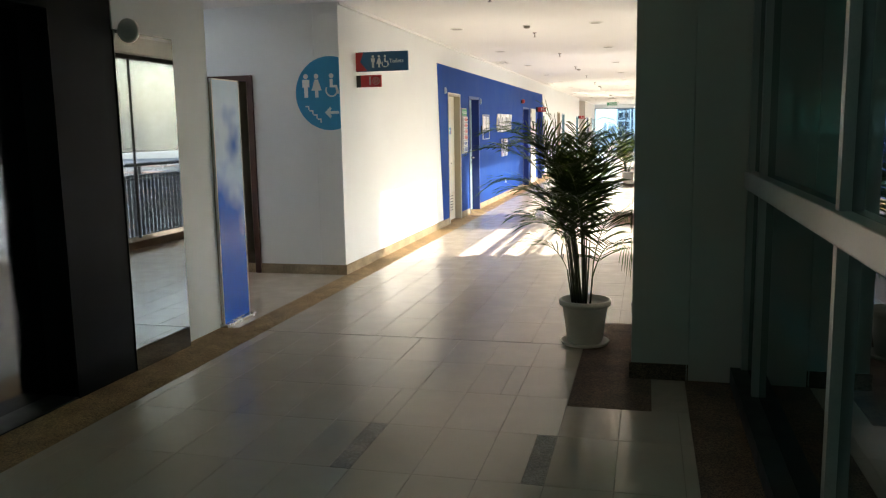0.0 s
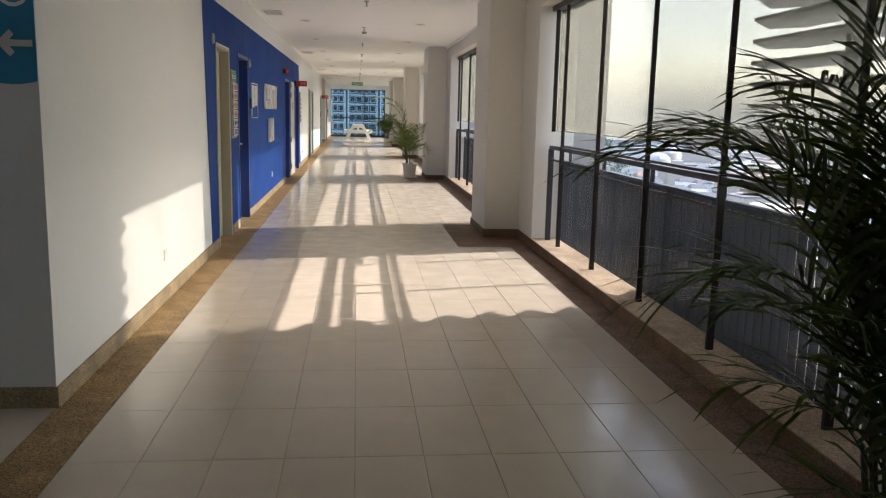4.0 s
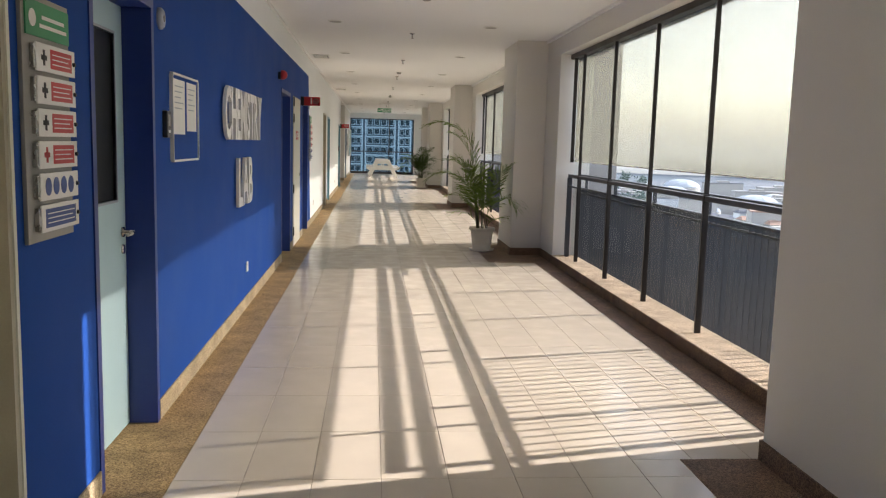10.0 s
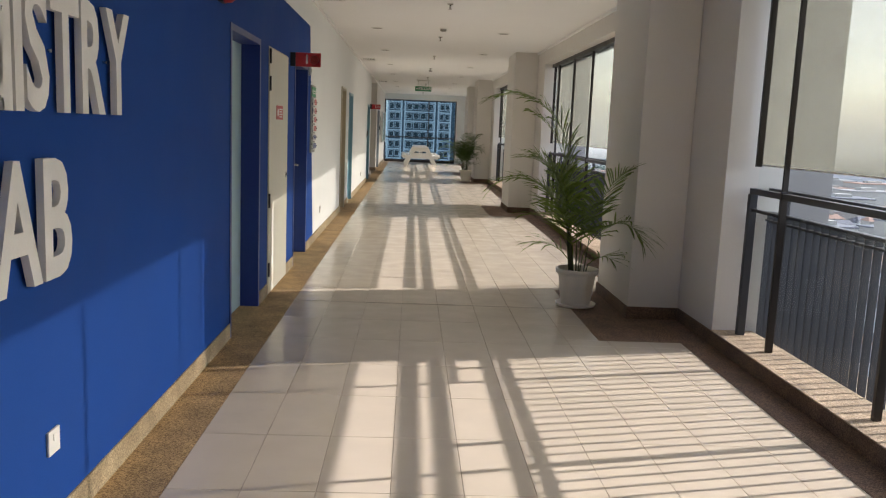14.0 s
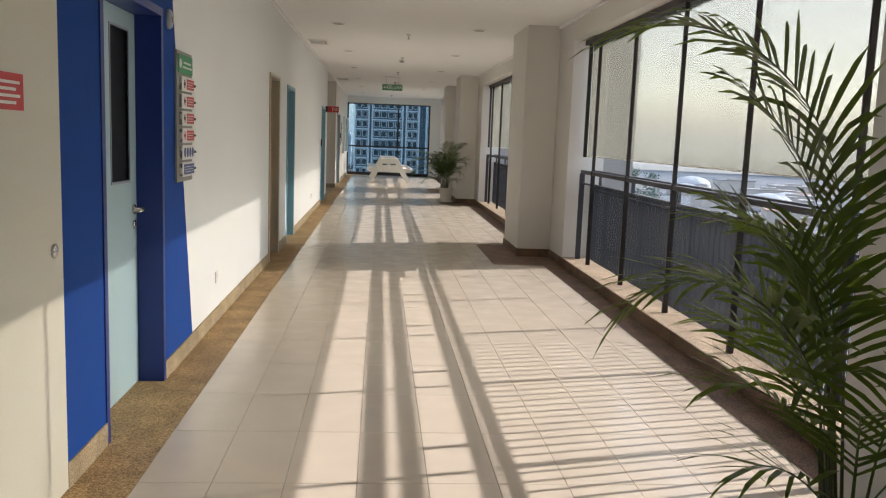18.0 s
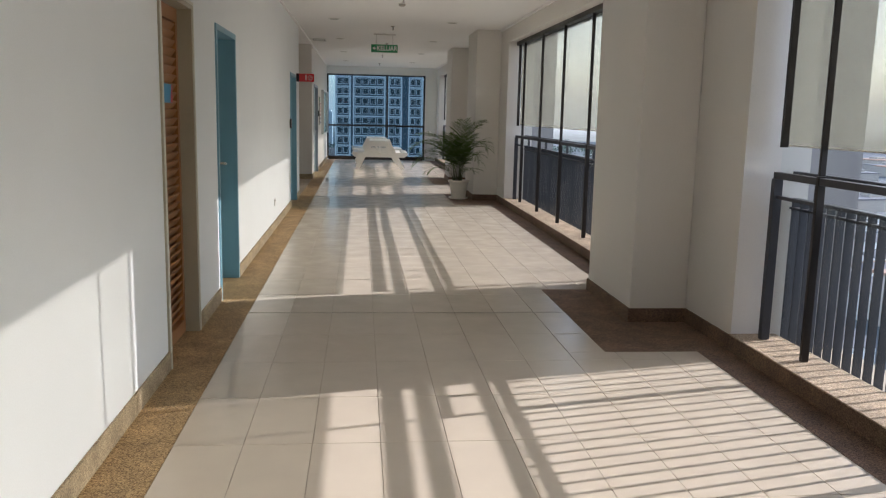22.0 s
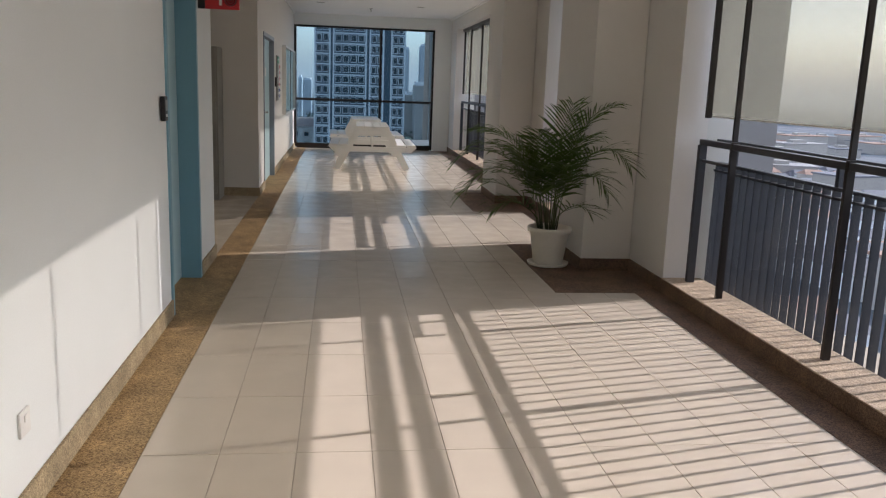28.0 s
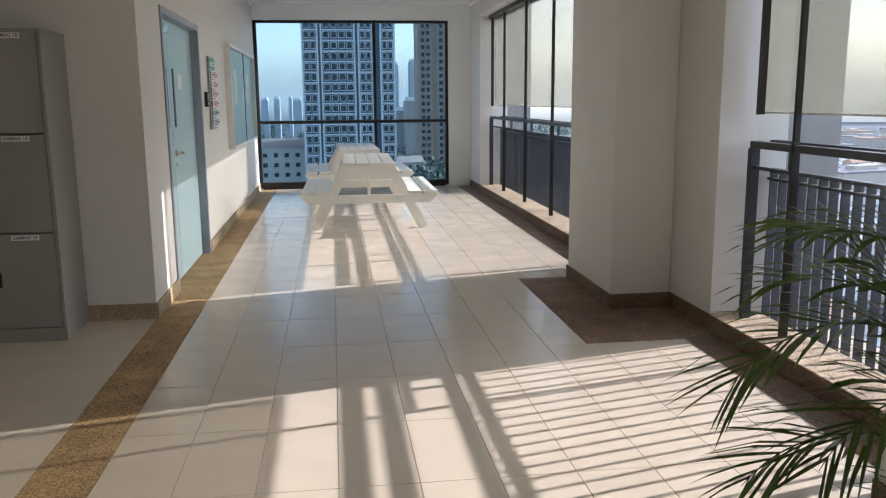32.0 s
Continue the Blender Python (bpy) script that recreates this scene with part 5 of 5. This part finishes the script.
# ---- city outside ----
GROUND_Z = -42.0
gm = bpy.data.materials.new("haze_toned_ground")
gt, gb = nodes(gm)
gg, gv, gn, gr, gx = (gt.nodes.new("ShaderNode" + q) for q in ("NewGeometry", "TexVoronoi", "TexNoise", "ValToRGB", "Mix"))
gv.inputs["Scale"].default_value, gn.inputs["Scale"].default_value = 0.035, 0.004
gt.links.new(gg.outputs["Position"], gv.inputs["Vector"])
gt.links.new(gg.outputs["Position"], gn.inputs["Vector"])
gx.data_type = "RGBA"
gt.links.new(gn.outputs[0], gr.inputs[0])
gr.color_ramp.elements[0].position, gr.color_ramp.elements[1].position = 0.42, 0.6
# Blue-grey ground tones carry the distance haze in their colour
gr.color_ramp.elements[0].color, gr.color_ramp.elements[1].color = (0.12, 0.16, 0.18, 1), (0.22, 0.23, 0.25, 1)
gs = gt.nodes.new("ShaderNodeSeparateColor")
gt.links.new(gv.outputs["Color"], gs.inputs[0])
g2 = gt.nodes.new("ShaderNodeValToRGB")
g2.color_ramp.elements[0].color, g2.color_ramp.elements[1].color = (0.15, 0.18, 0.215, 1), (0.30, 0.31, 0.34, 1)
gt.links.new(gs.outputs[0], g2.inputs[0])
gx.inputs[0].default_value = 0.5
gt.links.new(gr.outputs[0], gx.inputs[6])
gt.links.new(g2.outputs[0], gx.inputs[7])
gt.links.new(gx.outputs[2], gb.inputs["Base Color"])
gb.inputs["Roughness"].default_value = 1.0
gb.inputs["Specular IOR Level"].default_value = 0.0
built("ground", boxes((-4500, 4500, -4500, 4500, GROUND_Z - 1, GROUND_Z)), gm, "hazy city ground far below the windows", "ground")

# Glowing ring painted as distance haze, brighter upwards and fading out over the horizon
hz = bpy.data.materials.new("painted_horizon_haze")
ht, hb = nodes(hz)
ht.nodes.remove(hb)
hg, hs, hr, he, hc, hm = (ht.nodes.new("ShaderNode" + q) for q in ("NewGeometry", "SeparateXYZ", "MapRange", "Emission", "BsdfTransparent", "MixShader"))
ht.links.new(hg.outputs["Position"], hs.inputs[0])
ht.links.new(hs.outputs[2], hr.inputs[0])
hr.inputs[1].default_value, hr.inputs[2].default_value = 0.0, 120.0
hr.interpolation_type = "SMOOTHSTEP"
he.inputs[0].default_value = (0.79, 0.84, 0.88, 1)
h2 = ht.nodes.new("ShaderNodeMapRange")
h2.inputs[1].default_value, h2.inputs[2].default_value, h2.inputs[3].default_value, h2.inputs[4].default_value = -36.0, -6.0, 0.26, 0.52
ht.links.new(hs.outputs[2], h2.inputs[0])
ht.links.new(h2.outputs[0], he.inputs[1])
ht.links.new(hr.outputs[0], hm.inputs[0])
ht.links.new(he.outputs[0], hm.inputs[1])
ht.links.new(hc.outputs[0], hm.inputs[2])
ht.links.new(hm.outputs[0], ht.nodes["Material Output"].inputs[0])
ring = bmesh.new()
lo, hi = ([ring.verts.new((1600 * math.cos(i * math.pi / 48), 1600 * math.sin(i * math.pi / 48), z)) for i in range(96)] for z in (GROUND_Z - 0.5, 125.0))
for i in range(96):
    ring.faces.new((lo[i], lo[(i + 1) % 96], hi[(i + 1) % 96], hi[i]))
built("backdrop", ring, hz, "glowing ring painted as pale haze along the horizon", "backdrop")

M_TWR = surface("tower_blue_grey", (0.075, 0.12, 0.155), 0.5, 0.12, 0.05, 1.0, 0)
M_TWRW = surface("tower_white_trim", (0.82, 0.86, 0.88), 0.6, 0.06, 0.05, 1.0, 0)
M_TWRG = surface("tower_glass", (0.03, 0.055, 0.07), 0.4, 0.2, 0.2, 1.0, 0)
M_TWRB = surface("tower_brown", (0.38, 0.29, 0.23), 0.7, 0.1, 0.05, 1.0, 0)
# Next four have distance haze mixed into their base colour
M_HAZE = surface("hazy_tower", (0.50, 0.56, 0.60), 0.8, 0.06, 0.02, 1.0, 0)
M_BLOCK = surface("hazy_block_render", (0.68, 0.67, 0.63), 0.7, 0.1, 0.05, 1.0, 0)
M_TILES = surface("hazy_roof_tiles", (0.50, 0.41, 0.37), 0.8, 0.15, 0.1, 1.0, 0)
M_DOME = surface("hazy_dome_cladding", (0.46, 0.50, 0.55), 0.6, 0.1, 0.1, 1.0, 0)
M_SLATE = surface("slate_roof", (0.16, 0.17, 0.20), 0.7, 0.2, 0.08, 1.0, 0)
M_ROOF = surface("clay_roof", (0.36, 0.24, 0.19), 0.8, 0.2, 0.1, 1.0, 0)
M_PALEB = surface("pale_block", (0.40, 0.39, 0.37), 0.7, 0.1, 0.05, 1.0, 0)


def tower(name, label, x, y, w, depth, z1, bays, body, trim, floor_h=3.05, z_lo=-36.0, z_hi=40.0):
    """Apartment tower: body, floor bands and framed windows. bays: (offset across, windows, width, dark)."""
    t = thing(name, label, "building", (x, y, GROUND_Z))
    top = z1 - GROUND_Z
    part("wall", box(bmesh.new(), -w / 2, w / 2, 0, depth, 0, top), body, t)
    part("roof", box(bmesh.new(), -w / 2 - 0.3, w / 2 + 0.3, -0.3, depth + 0.3, top, top + 1.2), trim, t)
    cache = {}
    for off, count, ww in bays:
        bw = count * ww
        part("pier", boxes((off - bw / 2 - 0.5, off - bw / 2, -0.5, 0.0, 0, top), (off + bw / 2, off + bw / 2 + 0.5, -0.5, 0, 0, top)), trim, t)
        n = int((z_hi - z_lo) / floor_h)
        bands = bmesh.new()
        for k in range(n + 1):
            z = z_lo - GROUND_Z + k * floor_h
            box(bands, off - bw / 2, off + bw / 2, -0.35, 0, z - 0.2, z + 0.2)
        part("floor_band", bands, trim, t)
        if ww not in cache:
            f = ww * 0.40
            cache[ww] = (mesh_of("window", boxes((-f, -f + 0.14, -0.28, 0, 0.45, 2.45), (f - 0.14, f, -0.28, 0, 0.45, 2.45), (-f + 0.14, f - 0.14, -0.28, 0, 2.31, 2.45), (-f + 0.14, f - 0.14, -0.28, 0, 0.45, 0.6)), trim),
                         mesh_of("pane", boxes((-f + 0.14, f - 0.14, -0.12, -0.02, 0.6, 2.31)), M_TWRG))
        fr, pn = cache[ww]
        for k in range(n):
            for i in range(count):
                o = new("window", fr)
                o.location, o.parent = (off - bw / 2 + (i + 0.5) * ww, 0, z_lo - GROUND_Z + k * floor_h + 0.22), t
                p2 = new("pane", pn)
                p2.parent = o
    return t


tower("apartment_tower", "tall blue-grey apartment tower with white framed windows", 6.5, 285, 27.0, 22, 62,
      [(-11.2, 2, 1.95), (-3.0, 4, 2.3), (5.1, 2, 1.75), (11.6, 2, 1.75)], M_TWR, M_TWRW, 3.05, -33, 31)
tower("brown_tower", "tall brown apartment tower behind the trees", 49, 420, 15.0, 20, 75, [(-4.2, 2, 2.4), (4.2, 2, 2.4)], M_TWRB, M_PALEB, 3.2, -34, 48)
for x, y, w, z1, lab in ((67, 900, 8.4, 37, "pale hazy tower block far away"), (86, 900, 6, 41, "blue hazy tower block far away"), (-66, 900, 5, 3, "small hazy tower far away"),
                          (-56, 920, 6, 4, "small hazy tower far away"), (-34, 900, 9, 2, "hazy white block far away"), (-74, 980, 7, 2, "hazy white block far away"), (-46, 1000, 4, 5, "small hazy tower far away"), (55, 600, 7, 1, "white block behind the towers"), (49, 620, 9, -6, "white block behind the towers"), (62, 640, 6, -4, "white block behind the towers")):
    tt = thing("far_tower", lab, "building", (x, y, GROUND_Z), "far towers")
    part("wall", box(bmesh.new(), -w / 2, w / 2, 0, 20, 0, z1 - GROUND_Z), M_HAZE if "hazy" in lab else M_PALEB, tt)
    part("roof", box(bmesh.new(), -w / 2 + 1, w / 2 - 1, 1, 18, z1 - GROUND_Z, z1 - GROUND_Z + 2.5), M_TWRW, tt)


def block(x, y, w, depth, h, label, rz=0):
    b = thing("low_block", label, "building", (x, y, GROUND_Z), "low blocks", rz=rz)
    part("wall", box(bmesh.new(), -w / 2, w / 2, 0, depth, 0, h), M_BLOCK, b)
    part("roof", prism([(-0.8, h), (depth + 0.8, h), (depth / 2, h + 2.6)], "x", -w / 2 - 0.8, w / 2 + 0.8), M_TILES, b, "clay red hipped roof")
    win = mesh_of("window", boxes((-0.7, 0.7, -0.12, 0.02, 0, 1.3)), M_TWRG)
    for k in range(int(h / 3.1)):
        for i in range(int(w / 3.4)):
            o = new("window", win)
            o.location, o.parent = (-w / 2 + 2 + i * 3.4, 0, 1.1 + 3.1 * k), b


for x, y, w, h, rz in ((-17, 300, 24, 29, 4), (-42, 345, 24, 27, -6), (-12, 390, 26, 17, 0), (32, 400, 18, 16, 5), (-62, 420, 30, 12, 8), (-14, 440, 26, 10, -4), (70, 470, 28, 14, 0)):
    block(x, y, w, 13, h, "pale low apartment block with a clay roof", rz)
rng = random.Random(4)
bm = bmesh.new()
for i in range(900):
    y = 300 + 900 * rng.random() ** 1.6
    x = rng.uniform(-0.28, 0.34) * y
    r = rng.uniform(3.0, 5.5) * (1 + y / 1400)
    if i % 3 == 0:
        x, y, r = rng.uniform(18, 60), rng.uniform(230, 420), rng.uniform(6, 10)
    c = Vector((x, y, GROUND_Z + r * 0.9))
    for j in range(64):
        d = Vector((rng.gauss(0, 1), rng.gauss(0, 1), rng.gauss(0, 0.8)))
        o = c + d.normalized() * r * rng.uniform(0.45, 1.0) * (0.8 + 0.3 * math.sin(5 * d.x) * math.cos(4 * d.y))
        sz = r * rng.uniform(0.10, 0.2)
        u, w = Vector((rng.gauss(0, 1), rng.gauss(0, 1), rng.gauss(0, 1))).normalized() * sz, Vector((rng.gauss(0, 1), rng.gauss(0, 1), rng.gauss(0, 1))).normalized() * sz
        bm.faces.new([bm.verts.new(o + q) for q in (u, w, -u, -w)])
# Foliage green is greyed to put distance haze into it
tagged(new("far_trees", mesh_of("far_trees", bm, surface("haze_toned_foliage", (0.13, 0.175, 0.155), 0.8, 0.3, 0.2, 2.0, 0))), "belt of dark green trees between the buildings", "trees", "", "stuff")

# rooftops and domes to the east
def dome(x, y, r):
    d = thing("domed_hall", "large white domed hall among low roofs", "building", (x, y, GROUND_Z), "domed halls")
    part("drum", lathe([(r * 1.02, 0), (r * 1.02, r * 0.3)], 28), M_PALEB, d)
    part("dome", lathe([(r * math.cos(a), r * 0.3 + r * 0.45 * math.sin(a)) for a in [i * math.pi / 16 for i in range(8)]] + [(0.3, r * 0.75)], 28), M_DOME, d, "ribbed white dome", True)
    for i in range(12):
        part("rib", tube([((r + 0.25) * math.cos(a) * math.cos(i * math.pi / 6), (r + 0.25) * math.cos(a) * math.sin(i * math.pi / 6), r * 0.3 + (r + 0.1) * 0.45 * math.sin(a)) for a in [q * math.pi / 12 for q in range(6)]], 0.22, 5), M_DOME, d)


for x, y, r in ((288, 598, 17), (330, 855, 19), (282, 752, 15), (236, 560, 8), (350, 690, 12)):
    dome(x, y, r)
for i in range(90):
    x, y = 110 + 620 * rng.random() ** 1.3, rng.uniform(-40, 900)
    w, dp, h = rng.uniform(16, 46), rng.uniform(14, 30), rng.uniform(5, 13)
    b = thing("low_hall", "long low hall with a pale flat roof", "building", (x, y, GROUND_Z), "low halls", rz=rng.uniform(-20, 20))
    part("wall", box(bmesh.new(), -w / 2, w / 2, -dp / 2, dp / 2, 0, h), M_PALEB, b)
    part("roof", box(bmesh.new(), -w / 2 - 0.5, w / 2 + 0.5, -dp / 2 - 0.5, dp / 2 + 0.5, h, h + 0.7), rng.choice((M_CONC, M_ROOF, M_SLATE)), b)
    part("roof_plant", box(bmesh.new(), -w / 6, w / 6, -dp / 6, dp / 6, h + 0.7, h + 2.6), M_PALEB, b)

def house_rows(name, label, material, roof, seed, count):
    """Small gabled houses in loose rows far below; walls in one mesh, roofs in another."""
    r2 = random.Random(seed)
    walls, roofs = [], []
    for i in range(count):
        x, y = 45 + 420 * r2.random() ** 1.2, r2.uniform(-60, 520)
        x, y = round(x / 17) * 17 + r2.uniform(-2, 2), round(y / 11) * 11 + r2.uniform(-1.5, 1.5)
        w, d, h = r2.uniform(4, 7), r2.uniform(3.5, 5), r2.uniform(3.2, 6.5)
        walls.append((x, y, w, d, h))
        roofs.append((x, y, w + 0.5, d + 0.5, h))
    vs, fs = [], []
    for x, y, w, d, h in walls:
        k = len(vs)
        vs += [(x + a * w, y + b * d, GROUND_Z + c * h) for c in (0, 1) for a, b in ((-1, -1), (1, -1), (1, 1), (-1, 1))]
        fs += [tuple(k + q for q in f) for f in ((0, 1, 5, 4), (1, 2, 6, 5), (2, 3, 7, 6), (3, 0, 4, 7), (4, 5, 6, 7))]
    vr, fr = [], []
    for x, y, w, d, h in roofs:
        k = len(vr)
        vr += [(x + a * w, y + b * d, GROUND_Z + h + 0.02) for a, b in ((-1, -1), (1, -1), (1, 1), (-1, 1))] + [(x - w * 0.7, y, GROUND_Z + h + 2.2), (x + w * 0.7, y, GROUND_Z + h + 2.2)]
        fr += [tuple(k + q for q in f) for f in ((0, 1, 5, 4), (2, 3, 4, 5), (1, 2, 5), (3, 0, 4))]
    for n, v, f, m in ((name, vs, fs, material), (name + "_roofs", vr, fr, roof)):
        me = bpy.data.meshes.new(n)
        me.from_pydata(v, [], f)
        me.materials.append(m)
        tagged(new(n, me), label, "houses", "", "stuff")


house_rows("far_houses", "rows of small pale houses far below", M_TWRW, M_SLATE, 31, 420)
house_rows("far_cottages", "rows of small houses with clay roofs far below", M_PALEB, M_ROOF, 32, 260)

# ---- floor tiles ----
for slab, ya, yb in floor_slabs():
    build_tiles(slab, ya, yb, 0.26, EAST_EDGE if ya > 4 else 3.4, HOLES, 0.0 if ya > 4 else 0.08)
